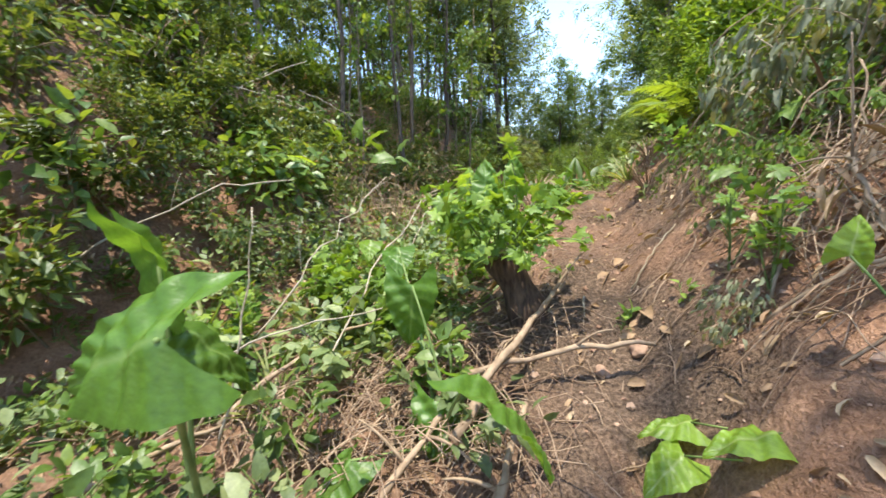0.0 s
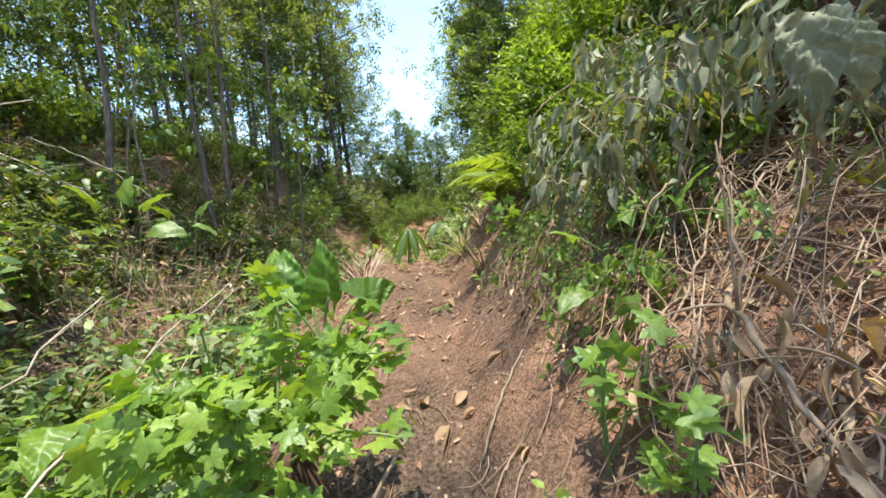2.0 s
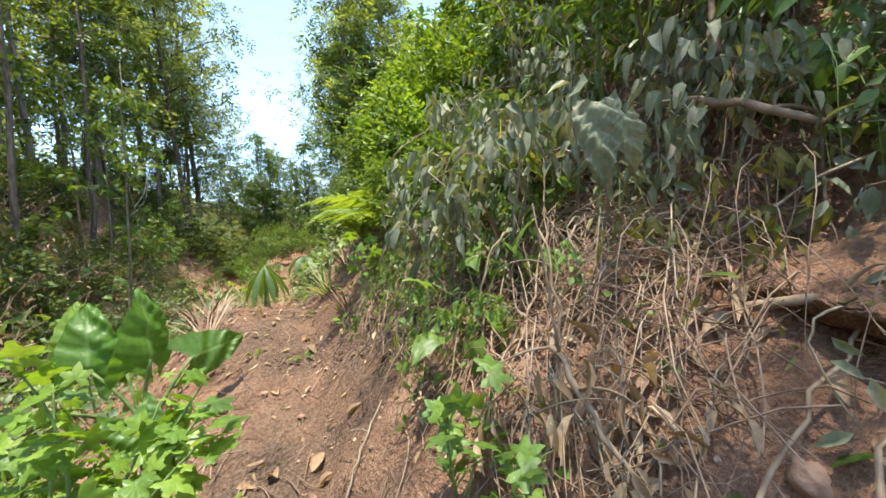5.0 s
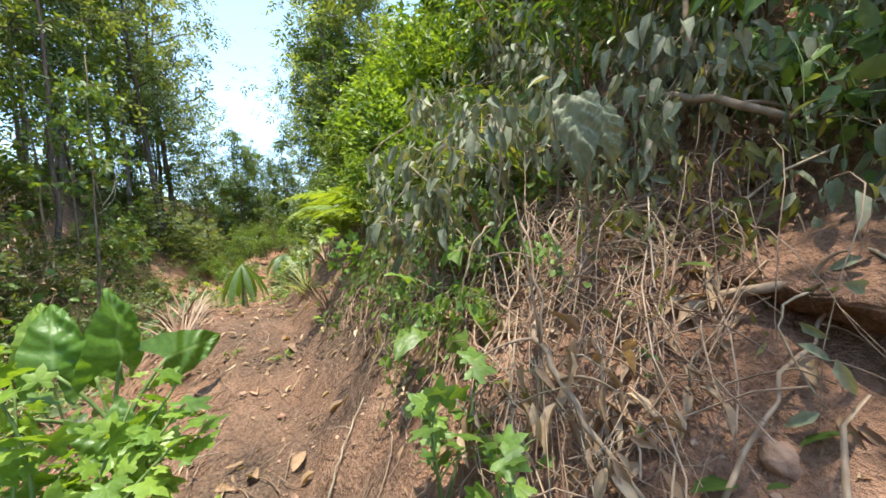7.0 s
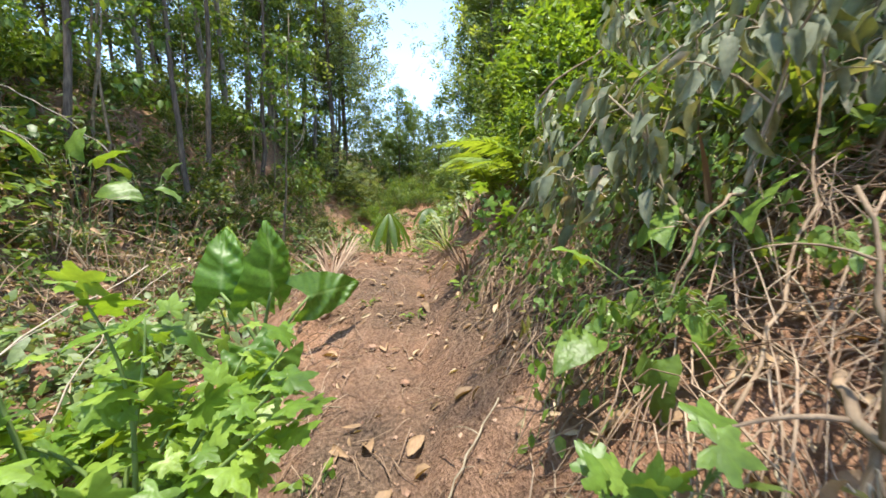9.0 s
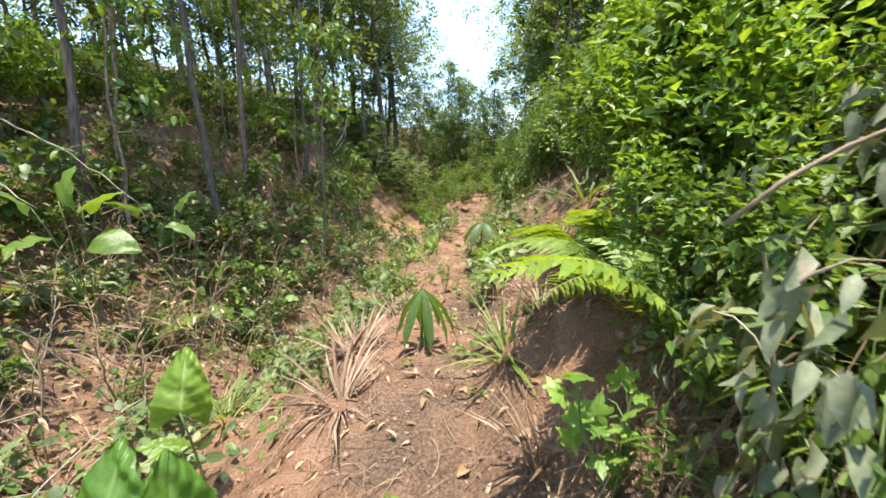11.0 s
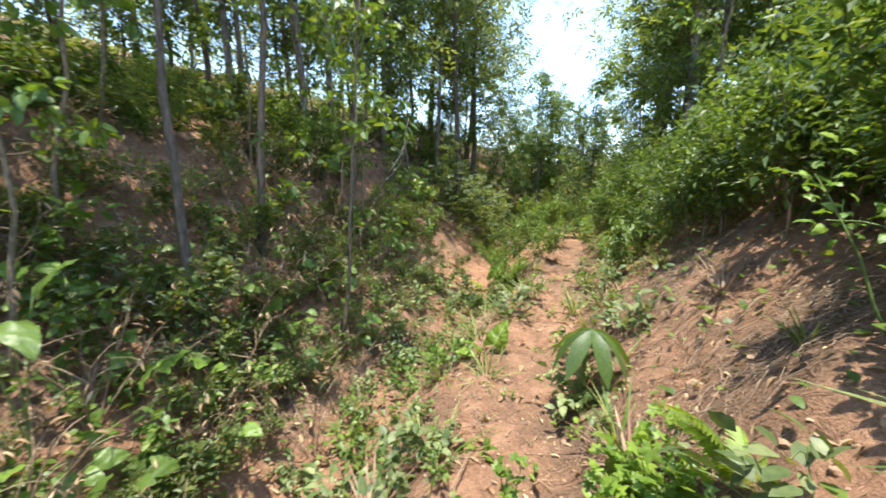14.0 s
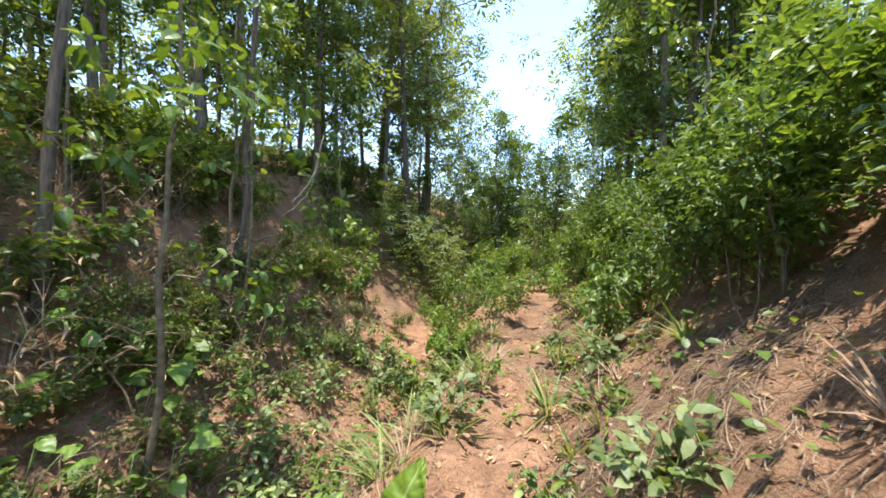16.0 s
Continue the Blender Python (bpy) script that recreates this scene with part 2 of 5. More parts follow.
def heart_leaf(w=0.85, nu=10, nv=13, ripple=0.014, droop=0.35, cup=0.18, notch=0.32):
    """A large arrow-shaped blade with raised side veins; stalk joins at the origin, tip at y = 1."""
    v = []
    for j in range(nv):
        s = j / (nv - 1)
        for i in range(nu + 1):
            q = 2 * i / nu - 1
            half = w / 2 * (math.sin(math.pi * min(1, (s + 0.16) / 1.16) ** 0.62)) ** 0.75
            half *= 1 + 0.03 * math.sin(9 * s * math.pi + q)
            x = q * half
            y = s * 1.0 - notch * abs(q) ** 1.4 * (1 - s) ** 1.5 - 0.02 * (1 - s)
            z = -droop * (s * s) * 0.8 - droop * abs(q) * (1 - s) ** 2 * 0.8 + cup * abs(x) - 0.3 * x * x
            z += ripple * math.sin((s * 8 - abs(q) * 2.2) * math.pi * 1.6) * min(1, abs(q) * 3) + 0.03 * math.sin(5 * s * 3 + 4 * q)
            z -= 0.015 * (abs(q) < 0.01)
            v.append((x, y, z))
    f = [(j * (nu + 1) + i, j * (nu + 1) + i + 1, (j + 1) * (nu + 1) + i + 1, (j + 1) * (nu + 1) + i) for j in range(nv - 1) for i in range(nu)]
    return np.array(v, float), f, []


def veins(nu, nv):
    """How strongly each point of a large blade lies on a midrib or side vein."""
    out = []
    for j in range(nv):
        for i in range(nu + 1):
            q, s = abs(2 * i / nu - 1), j / (nv - 1)
            side = max(0.0, math.cos((s * 8 - q * 2.2) * math.pi * 1.6)) ** 6 * 0.6 * (1 - 0.6 * q)
            out.append(max(side, 1.0 if q < 0.06 else 0.0))
    return out


def scatter(shape, pos, way, up, size, stretch=None):
    """Many copies of a blade as one chunk: base at pos, blade along way, face towards up."""
    v, quads, tris = shape
    pos, way, up = np.asarray(pos, float), unit(np.asarray(way, float)), np.asarray(up, float)
    x = unit(np.cross(way, up))
    z = np.cross(x, way)
    size = np.broadcast_to(np.asarray(size, float), (len(pos),))
    wide = size if stretch is None else size * stretch
    out = (pos[:, None, :] + v[None, :, 0:1] * x[:, None, :] * wide[:, None, None]
           + v[None, :, 1:2] * way[:, None, :] * size[:, None, None] + v[None, :, 2:3] * z[:, None, :] * size[:, None, None])
    n, k = len(pos), len(v)
    f = [(np.asarray(part_faces)[None] + (np.arange(n) * k)[:, None, None]).reshape(-1, len(part_faces[0])) for part_faces in (quads, tris) if len(part_faces)]
    return out.reshape(-1, 3), f


def ball(n, rng):
    return unit(rng.normal(0, 1, (n, 3)))


L_OVATE, L_LONG, L_SMALL, L_SPRAY = leaf_shape(0.55), leaf_shape(0.26, droop=0.4), small_leaf(0.5), spray_leaf()
L_LOBED, L_HEART, L_BEAN = lobed_leaf(), heart_leaf(0.85, 20, 40), heart_leaf(0.72, 6, 8, 0.008, 0.3, 0.2, 0.14)
L_BLADE = leaf_shape(0.05, (0, 0.35, 0.7, 1.0), (0.7, 1.0, 0.6, 0.0), 0.3, 0.55)
VEINS = veins(20, 40)
L_CURL = leaf_shape(0.3, (0.0, 0.2, 0.5, 0.8, 1.0), (0.0, 0.7, 1.0, 0.6, 0.0), 1.1, 0.5)


# ---- the lie of the land ----
PY = np.array([-40, -3, 0, 0.8, 1.5, 2.3, 3.0, 4.3, 5.0, 5.8, 7.5, 9.0, 11.0, 14.0, 20.0, 45.0, 120.0])
PX = np.array([-4, 0.1, 0.4, 0.58, 0.8, 1.05, 1.25, 1.58, 1.78, 2.05, 2.48, 2.95, 3.95, 4.9, 7.0, 16.0, 42.0])
PZ = np.array([-2, 0.1, 0.2, 0.42, 0.66, 0.88, 1.02, 1.22, 1.18, 1.0, 0.76, 0.86, 1.0, 1.2, 1.5, 2.6, 6.0])


def path_x(y):
    return np.interp(y, PY, PX)


def smooth(a, b, x):
    t = np.clip((x - a) / (b - a), 0, 1)
    return t * t * (3 - 2 * t)


def wavy(x, y, f, s):
    return (np.sin(x * f + s) * np.cos(y * f * 0.83 + s * 1.7) + np.sin((x + y) * f * 0.61 + s * 2.3) * np.cos((x - y) * f * 1.21 + s)) * 0.5


def land(x, y):
    """The ground's height: a path along a gully's right edge, a steep bank on either hand."""
    x, y = np.asarray(x, float), np.asarray(y, float)
    u, z = x - path_x(y), np.interp(y, PY, PZ)
    lower = np.interp(y, [-2, 1, 2.2, 3.4, 6, 8, 12], [1.4, 1.4, 1.0, 0.9, 0.95, 0.8, 0.8])
    middle = np.interp(y, [-2, 1, 2.2, 3.4, 6, 8, 12], [0.62, 0.62, 1.0, 1.0, 0.95, 0.85, 0.8])
    upper = np.interp(y, [-2, 1, 2.2, 3.4, 6, 8, 12], [1.2, 1.2, 1.1, 0.9, 0.9, 0.85, 0.7])
    start = np.interp(y, [0, 2, 4, 6, 7, 12], [0.0, 0.0, 0.2, 0.35, 0.3, 0.6])
    r = np.maximum(u - start, 0)
    top = np.interp(y, [-2, 3, 8, 20], [3.6, 3.3, 2.7, 2.2])
    rise = lower * np.minimum(r, 0.35) + middle * np.clip(r - 0.35, 0, 1.0) + upper * np.maximum(r - 1.35, 0)
    right = np.where(rise < top, rise, top + 0.22 * (rise - top))
    depth = np.interp(y, [-5, 0, 1, 2, 3, 5, 7, 9, 12, 20], [0.1, 0.15, 0.2, 0.45, 0.45, 0.6, 0.95, 0.8, 0.95, 0.6])
    foot = np.interp(y, [0, 3, 5, 6, 12], [3.2, 3.1, 2.5, 2.1, 2.2])
    shelf = np.interp(y, [3, 6], [0.0, 2.0])
    edge = np.interp(y, [3, 5], [-0.05, 0.35])
    hollow = depth * smooth(edge, edge + 1.5, -u)
    l = np.maximum(-u - foot, 0)
    lrise = 0.62 * np.minimum(l, shelf) + 1.15 * np.maximum(l - shelf, 0)
    left = np.where(lrise < 3.2, lrise, 3.2 + 0.2 * (lrise - 3.2))
    heap = 0.12 * np.exp(-((x + 0.5) / 0.6) ** 2 - ((y - 1.7) / 0.6) ** 2)
    z = z + right - hollow + left + heap
    rough_amt = 0.04 + 0.05 * smooth(0.35, 1.2, np.abs(u))
    z = z + wavy(x, y, 2.1, 1.0) * rough_amt * 1.3 + wavy(x, y, 5.3, 2.0) * rough_amt * 0.7 + wavy(x, y, 13.0, 0.4) * rough_amt * 0.22
    far = smooth(14, 60, np.abs(u))
    return z + far * wavy(x, y, 0.11, 3.0) * 1.5


def land_normal(x, y):
    e = 0.15
    gx, gy = (land(x + e, y) - land(x - e, y)) / (2 * e), (land(x, y + e) - land(x, y - e)) / (2 * e)
    return unit(np.stack([-gx, -gy, np.ones_like(gx)], -1))


def on_land(x, y, lift=0.0):
    x, y = np.asarray(x, float), np.asarray(y, float)
    return np.stack([x, y, land(x, y) + lift], -1)


def lines(lo, hi, fine, reach):
    mid = np.arange(lo, hi, fine)
    grow = np.cumsum(0.06 * 1.17 ** np.arange(60))
    grow = grow[grow < reach]
    return np.concatenate([(lo - grow)[::-1], mid, hi + grow])


def soil(x, y):
    """The ground's height with its lumps, read off the built sheet."""
    x, y = np.asarray(x, float), np.asarray(y, float)
    i, j = np.clip(np.searchsorted(gx, x) - 1, 0, len(gx) - 2), np.clip(np.searchsorted(gy, y) - 1, 0, len(gy) - 2)
    a, b = (x - gx[i]) / (gx[i + 1] - gx[i]), (y - gy[j]) / (gy[j + 1] - gy[j])
    return (GZ[j, i] * (1 - a) + GZ[j, i + 1] * a) * (1 - b) + (GZ[j + 1, i] * (1 - a) + GZ[j + 1, i + 1] * a) * b


gx, gy = lines(-4.5, 6.5, 0.065, 260), lines(-1.0, 13.5, 0.065, 260)
GX, GY = np.meshgrid(gx, gy, indexing="xy")
GZ = land(GX, GY)
near = (np.abs(GX - path_x(GY)) < 5) & (GY > -1.5) & (GY < 14)
lumps = np.zeros_like(GZ)
for i, j in zip(*np.nonzero(near)):
    p = Vector((GX[i, j], GY[i, j], 0.0))
    lumps[i, j] = 0.055 * noise.fractal(p * 4.5, 0.9, 2.1, 4) + 0.035 * abs(noise.noise(p * 11.0))
GZ = GZ + lumps
idx = np.arange(GX.size).reshape(GX.shape)
quads = np.stack([idx[:-1, :-1], idx[:-1, 1:], idx[1:, 1:], idx[1:, :-1]], -1).reshape(-1, 4)
ground = new("ground", mesh_of("ground", [(np.stack([GX, GY, GZ], -1).reshape(-1, 3), quads)], M_SOIL))
tagged(ground, "eroded red-brown clay gully with a trodden path between two banks", "ground", "", "structure")


# ---- trees ----
def tree_parts(root, rng, height, bare, spread, trunk_r, clumps, leaves, leaf, shape, mat, bark, lean=0.04, limbs=7):
    n = 12
    t = np.linspace(0, 1, n)
    bend = np.cumsum(rng.normal(0, lean, (n, 2)), axis=0) * height / n * 1.6
    pts = np.stack([bend[:, 0], bend[:, 1], t * height - 0.25], -1)
    pos, wood = [], [tube(pts, trunk_r * (1 - 0.8 * t) * (1 + 0.35 * np.exp(-t * 40)), 9)]
    for k in range(limbs):
        s = bare + (0.97 - bare) * (k + rng.uniform(0.1, 0.9)) / limbs
        a = np.array([np.interp(s, t, pts[:, c]) for c in range(3)])
        az = k * 2.4 + rng.uniform(-0.5, 0.5)
        reach = spread * (1.15 - 0.75 * (s - bare) / (1 - bare)) * rng.uniform(0.7, 1.15)
        b = a + np.array([math.cos(az) * reach, math.sin(az) * reach, reach * rng.uniform(0.35, 0.9)])
        line = curve_pts(a, b, (0, 0, -0.1 * reach), 8, 0.05 * reach, rng)
        r0 = trunk_r * 0.42 * (1.1 - 0.6 * s)
        chunks = [tube(line, np.linspace(r0, r0 * 0.25, 8), 4, False)]
        for _ in range(3):
            q = line[rng.integers(3, 7)]
            e = q + rng.normal(0, 0.35, 3) * reach * 0.6 + np.array([0, 0, 0.12 * reach])
            chunks.append(tube(curve_pts(q, e, (0, 0, 0.05), 4, 0.02, rng), np.linspace(r0 * 0.35, r0 * 0.12, 4), 3, False))
            line = np.vstack([line, e[None]])
        wood += chunks
        m = max(2, clumps // limbs)
        c = line[rng.integers(2, len(line), m)] + rng.normal(0, 0.16, (m, 3)) * spread
        pos.append(c)
    part("trunk", mesh_of("trunk", wood, bark), root)
    cen = np.concatenate(pos)
    per = max(1, leaves // len(cen))
    d = ball(len(cen) * per, rng)
    rad = spread * 0.24 * rng.uniform(0.3, 1.0, len(cen)).repeat(per)
    p = cen.repeat(per, 0) + d * (rad * rng.uniform(0.25, 1, len(d)))[:, None] * np.array([1.15, 1.15, 0.6])
    way = unit(d + np.array([0, 0, -0.35]) + rng.normal(0, 0.4, d.shape))
    up = unit(np.array([0, 0, 1.0]) + rng.normal(0, 0.45, d.shape))
    part("crown", mesh_of("crown", [scatter(shape, p, way, up, leaf * rng.uniform(0.7, 1.25, len(p)))], mat, False), root)


def tree(kind, seed):
    rng = np.random.default_rng(seed)
    if kind == "tall":
        root = thing("tree", "slender plantation tree with a long bare grey trunk and airy crown", "tree", "trees on the banks")
        tree_parts(root, rng, rng.uniform(11, 14), 0.3, 2.0, 0.085, 100, 680, 0.48, L_SPRAY, M_TREE2, M_PALE_BARK, 0.03, 9)
    elif kind == "wide":
        root = thing("tree", "tall tree with a spreading airy crown beside the open sky", "tree", "trees on the banks")
        # crown in the haze-paled green, so it looks farther off
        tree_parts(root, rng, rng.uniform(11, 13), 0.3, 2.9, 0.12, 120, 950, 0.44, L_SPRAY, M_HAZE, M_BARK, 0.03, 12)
    elif kind == "gully":
        root = thing("tree", "dark-barked slim tree rooted at the foot of the bank", "tree", "trees on the banks")
        tree_parts(root, rng, rng.uniform(8, 9.5), 0.55, 1.8, 0.06, 44, 330, 0.28, L_SPRAY, M_TREE2, M_BARK, 0.03, 8)
    elif kind == "leafy":
        root = thing("tree", "young broadleaf tree, dark green and leafy from low down", "tree", "trees on the banks")
        tree_parts(root, rng, rng.uniform(5.5, 7.5), 0.2, 1.5, 0.06, 100, 700, 0.36, L_SPRAY, M_TREE, M_BARK, 0.05, 10)
    else:
        root = thing("sapling", "thin crooked sapling with sparse broad leaves on the bank", "sapling", "saplings on the banks")
        tree_parts(root, rng, rng.uniform(3.5, 5.0), 0.3, 0.9, 0.03, 40, 420, 0.13, L_OVATE, M_MID, M_WOODY, 0.07, 6)
    return root


def shrub(name, label, seed, h, r, stems, leaves, leaf, shape, mat, wood, hang=0.3, group="undergrowth", category="shrub"):
    """Stems that fan out of one foot, and blades along them and over their outline."""
    rng = np.random.default_rng(seed)
    root = thing(name, label, category, group)
    tips = []
    for k in range(stems):
        az = 2 * math.pi * k / stems + rng.uniform(-0.5, 0.5)
        end = np.array([math.cos(az) * r * rng.uniform(0.3, 0.9), math.sin(az) * r * rng.uniform(0.3, 0.9), h * rng.uniform(0.65, 1.05)])
        line = curve_pts((0, 0, -0.06), end, (0, 0, 0.12 * h), 6, 0.02 * h, rng)
        chunks = [tube(line, np.linspace(0.0065, 0.0025, 6) * (0.6 + h), 3, False)]
        for _ in range(4):
            q = line[rng.integers(2, 5)]
            e = q + np.array([rng.normal(0, 0.3) * r, rng.normal(0, 0.3) * r, rng.uniform(0.05, 0.25) * h])
            tw = curve_pts(q, e, (0, 0, 0.03), 4)
            chunks.append(tube(tw, np.linspace(0.0032, 0.0014, 4) * (0.6 + h), 3, False))
            tips.append(tw[1:])
        tips.append(line[2:])
        part("stem", mesh_of("stem", chunks, wood), root)
    tips = np.concatenate(tips)
    p = tips[rng.integers(0, len(tips), leaves)] + rng.normal(0, 0.09, (leaves, 3)) * np.array([r, r, h])
    p[:, 2] = np.maximum(p[:, 2], 0.03)
    out = p - np.array([0, 0, 0.35 * h])
    way = unit(unit(out) * np.array([1, 1, 0.5]) + rng.normal(0, 0.5, p.shape) - np.array([0, 0, hang]))
    up = unit(np.array([0, 0, 1.0]) + rng.normal(0, 0.35, p.shape))
    part("foliage", mesh_of("foliage", [scatter(shape, p, way, up, leaf * rng.uniform(0.6, 1.25, leaves))], mat, shape is not L_SMALL), root)
    return root


def spread_over(makers, spots, rng, size=(0.75, 1.3), tip=8):
    """Places copies of the made plants on the land; the originals take the first spots."""
    for k, (x, y) in enumerate(spots):
        src = makers[k % len(makers)]
        s = rng.uniform(*size)
        m = pose(x, y, float(soil(x, y)) - 0.03, rng.uniform(-tip, tip), rng.uniform(-tip, tip), rng.uniform(0, 360))
        ob = src if k < len(makers) else copy_thing(src, m)
        ob.matrix_basis = m @ Matrix.Diagonal((s, s, s, 1))


def spots(rng, n, u, y, apart=0.0, keep=None):
    """Random places by their distance from the path (u) and along it (y)."""
    out, tries = [], 0
    while len(out) < n and tries < n * 40:
        tries += 1
        yy = rng.uniform(*y)
        xx = float(path_x(yy)) + rng.uniform(*u)
        if keep and not keep(xx, yy):
            continue
        if apart and any((xx - a) ** 2 + (yy - b) ** 2 < apart * apart for a, b in out):
            continue
        out.append((xx, yy))
    return out


def open_sky(x, y):
    """True off the strip over the gully that stays open to the sky."""
    az = math.degrees(math.atan2(x - 1.2, y - 3.0))
    return not 12.0 < az < 25.0


rng = np.random.default_rng(11)
TALL = [tree("tall", s) for s in (1, 2, 3, 4, 5)]
WIDE = [tree("wide", s) for s in (11, 12, 13)]
GULLY = [tree("gully", s) for s in (31, 32)]
LEAFY = [tree("leafy", s) for s in (21, 22, 23, 24)]
SAPLING = [tree("sapling", s) for s in (41, 42, 43)]
left_tall = spots(rng, 8, (-9, -6.2), (8, 24), 2.2, open_sky) + spots(rng, 14, (-18, -9), (4, 30), 1.5, open_sky)
right_tall = spots(rng, 13, (5.5, 18), (9, 36), 1.6, open_sky)
spread_over(TALL, [(7.7, 14.0), (8.8, 14.4), (9.9, 14.8), (10.5, 15.2), (0.2, 17.0), (1.95, 19.4), (-1.5, 14.5)] + left_tall + right_tall, rng, (0.9, 1.15), 3)
spread_over(WIDE, [(2.8, 18.6), (9.6, 18.4), (3.3, 21.2), (11.2, 21.8), (1.6, 22.5), (3.4, 25.0), (12.8, 24.0), (-7.5, 13.0)], rng, (0.9, 1.1), 3)
# last two spots: unseen trees added by the start to shade the right bank
spread_over(GULLY, [(-0.83, 10.5), (-0.85, 8.8), (-2.2, 13.4), (-1.9, 7.7), (-4.4, 5.6), (0.1, 12.6), (1.2, 0.1), (0.9, -0.9)], rng, (0.85, 1.1), 4)
leafy_spots = [(2.6, 20.8), (3.4, 22.5), (9.6, 18.2), (10.4, 21.5), (0.6, 17.4), (9.0, 16.2), (-2.5, 17.5), (8.0, 13.4)]
leafy_spots += spots(rng, 12, (-14, -8.0), (6, 28), 1.6, open_sky) + spots(rng, 10, (-21, -12), (0, 22), 1.8) + spots(rng, 10, (4.6, 13), (10, 30), 1.6, open_sky)
spread_over(LEAFY, leafy_spots, rng, (0.8, 1.2), 4)
end_spots = [(5.5, 18.8), (6.5, 19.6), (7.4, 18.9), (5.9, 21.0), (7.0, 21.8), (8.0, 21.0), (5.0, 22.5), (6.4, 24.0), (7.8, 24.5)]
spread_over([copy_thing(o, Matrix()) for o in LEAFY], end_spots, rng, (0.68, 0.85), 3)
spread_over(SAPLING, [(0.5, 9.8), (-1.5, 7.6), (0.3, 12.2)] + spots(rng, 12, (-7, -4.4), (4.5, 20), 1.2) + spots(rng, 8, (2.5, 6), (9, 20), 1.2), rng, (0.8, 1.2), 6)
for (px, py), s, src in (((4.85, 14.1), 0.42, 0), ((0.9, 14.4), 0.5, 1), ((1.0, 11.6), 0.35, 2), ((5.6, 15.4), 0.5, 1)):
    copy_thing(SAPLING[src], Matrix()).matrix_basis = pose(px, py, float(soil(px, py)) - 0.03, 0, 0, 70 * src) @ Matrix.Diagonal((s, s, s, 1))

# ---- undergrowth of the banks ----
DARK = [shrub("shrub", "dark green broadleaf shrub in the shade of the bank", s, 0.95, 0.6, 2, 620, 0.095, L_SMALL, M_DARK, M_WOODY) for s in (61, 62)]
DARK += [shrub("shrub", "dense small-leaved shrub on the shaded bank", s, 0.75, 0.65, 2, 850, 0.065, L_SMALL, M_DARK, M_WOODY) for s in (64, 65)]
DARK += [shrub("shrub", "mid-green shrub among dark undergrowth on the bank", s, 0.85, 0.55, 2, 150, 0.125, L_OVATE, M_MID, M_WOODY) for s in (66, 67)]
bank_spots = spots(rng, 52, (-6.2, -3.4), (8.3, 14.5), 0.34) + spots(rng, 38, (-6.2, -3.8), (4.0, 8.6), 0.36) + spots(rng, 64, (-6.2, -3.2), (0.6, 5.5), 0.36) + spots(rng, 34, (-9.0, -5.6), (3, 14), 0.6) + spots(rng, 40, (-9.0, -2.6), (14, 24), 0.5) + spots(rng, 22, (-2.6, 1.2), (15.0, 19), 0.5)
spread_over(DARK, bank_spots, rng, (0.6, 1.25), 14)
spread_over([copy_thing(o, Matrix()) for o in DARK], spots(rng, 34, (-3.8, -2.5), (7.0, 14.5), 0.34), rng, (0.4, 0.75), 14)


BRUSH = [shrub("dry_brush", "leafless dry brush with a few brown leaves on the bank", s, 0.8, 0.6, 5, 26, 0.075, L_CURL, M_DEAD, M_BRANCH, 0.5, "dry brush", "brush") for s in (68, 69)]
spread_over(BRUSH, spots(rng, 64, (-5.6, -2.5), (4.0, 13.0), 0.34) + spots(rng, 8, (-2.9, -2.0), (5.0, 9.0), 0.5) + spots(rng, 8, (1.7, 2.8), (1.4, 3.2), 0.4), rng, (0.6, 1.2), 16)


def bush_room(x, y):
    u = x - float(path_x(y))
    return u > np.interp(y, [-2, 3.0, 3.4, 4.5, 4.9, 6.4, 6.9, 9.5, 12], [1.5, 1.45, 1.5, 1.45, 1.5, 1.85, 2.15, 1.7, 1.0])


MID = [shrub("bush", "mid-green leafy bush growing over the bank", s, 1.0, 0.6, 2, 760, 0.078, L_SMALL, M_MID, M_WOODY) for s in (71, 72)]
MID += [shrub("bush", "bright green leafy bush in full sun on the bank", s, 0.95, 0.6, 2, 760, 0.068, L_SMALL, m, M_STEM) for s, m in ((73, M_MID), (74, M_LUSH))]
MID += [shrub("bush", "bush of long narrow drooping leaves on the bank", s, 1.1, 0.6, 2, 300, 0.1, L_LONG, M_MID, M_STEM, 0.6) for s in (75, 76)]
spread_over(MID, [(4.1, 6.45), (4.1, 6.1), (3.75, 5.6), (4.3, 6.8), (3.5, 5.1), (3.15, 4.6)] + spots(rng, 60, (0.9, 3.2), (3.2, 7.2), 0.28, bush_room) + spots(rng, 10, (1.5, 3.4), (7.0, 13), 0.3, bush_room) + spots(rng, 16, (1.1, 5.0), (12, 22), 0.45, bush_room)
            + spots(rng, 46, (1.4, 4.0), (-1.0, 3.3), 0.3, bush_room) + spots(rng, 18, (-5.5, -3.4), (11, 24), 0.5) + spots(rng, 24, (-7.4, -5.6), (4, 13), 0.5) + spots(rng, 18, (-1.3, 1.6), (15.0, 19), 0.5) + spots(rng, 16, (0.75, 1.6), (10.2, 14.5), 0.3), rng, (0.7, 1.2), 12)

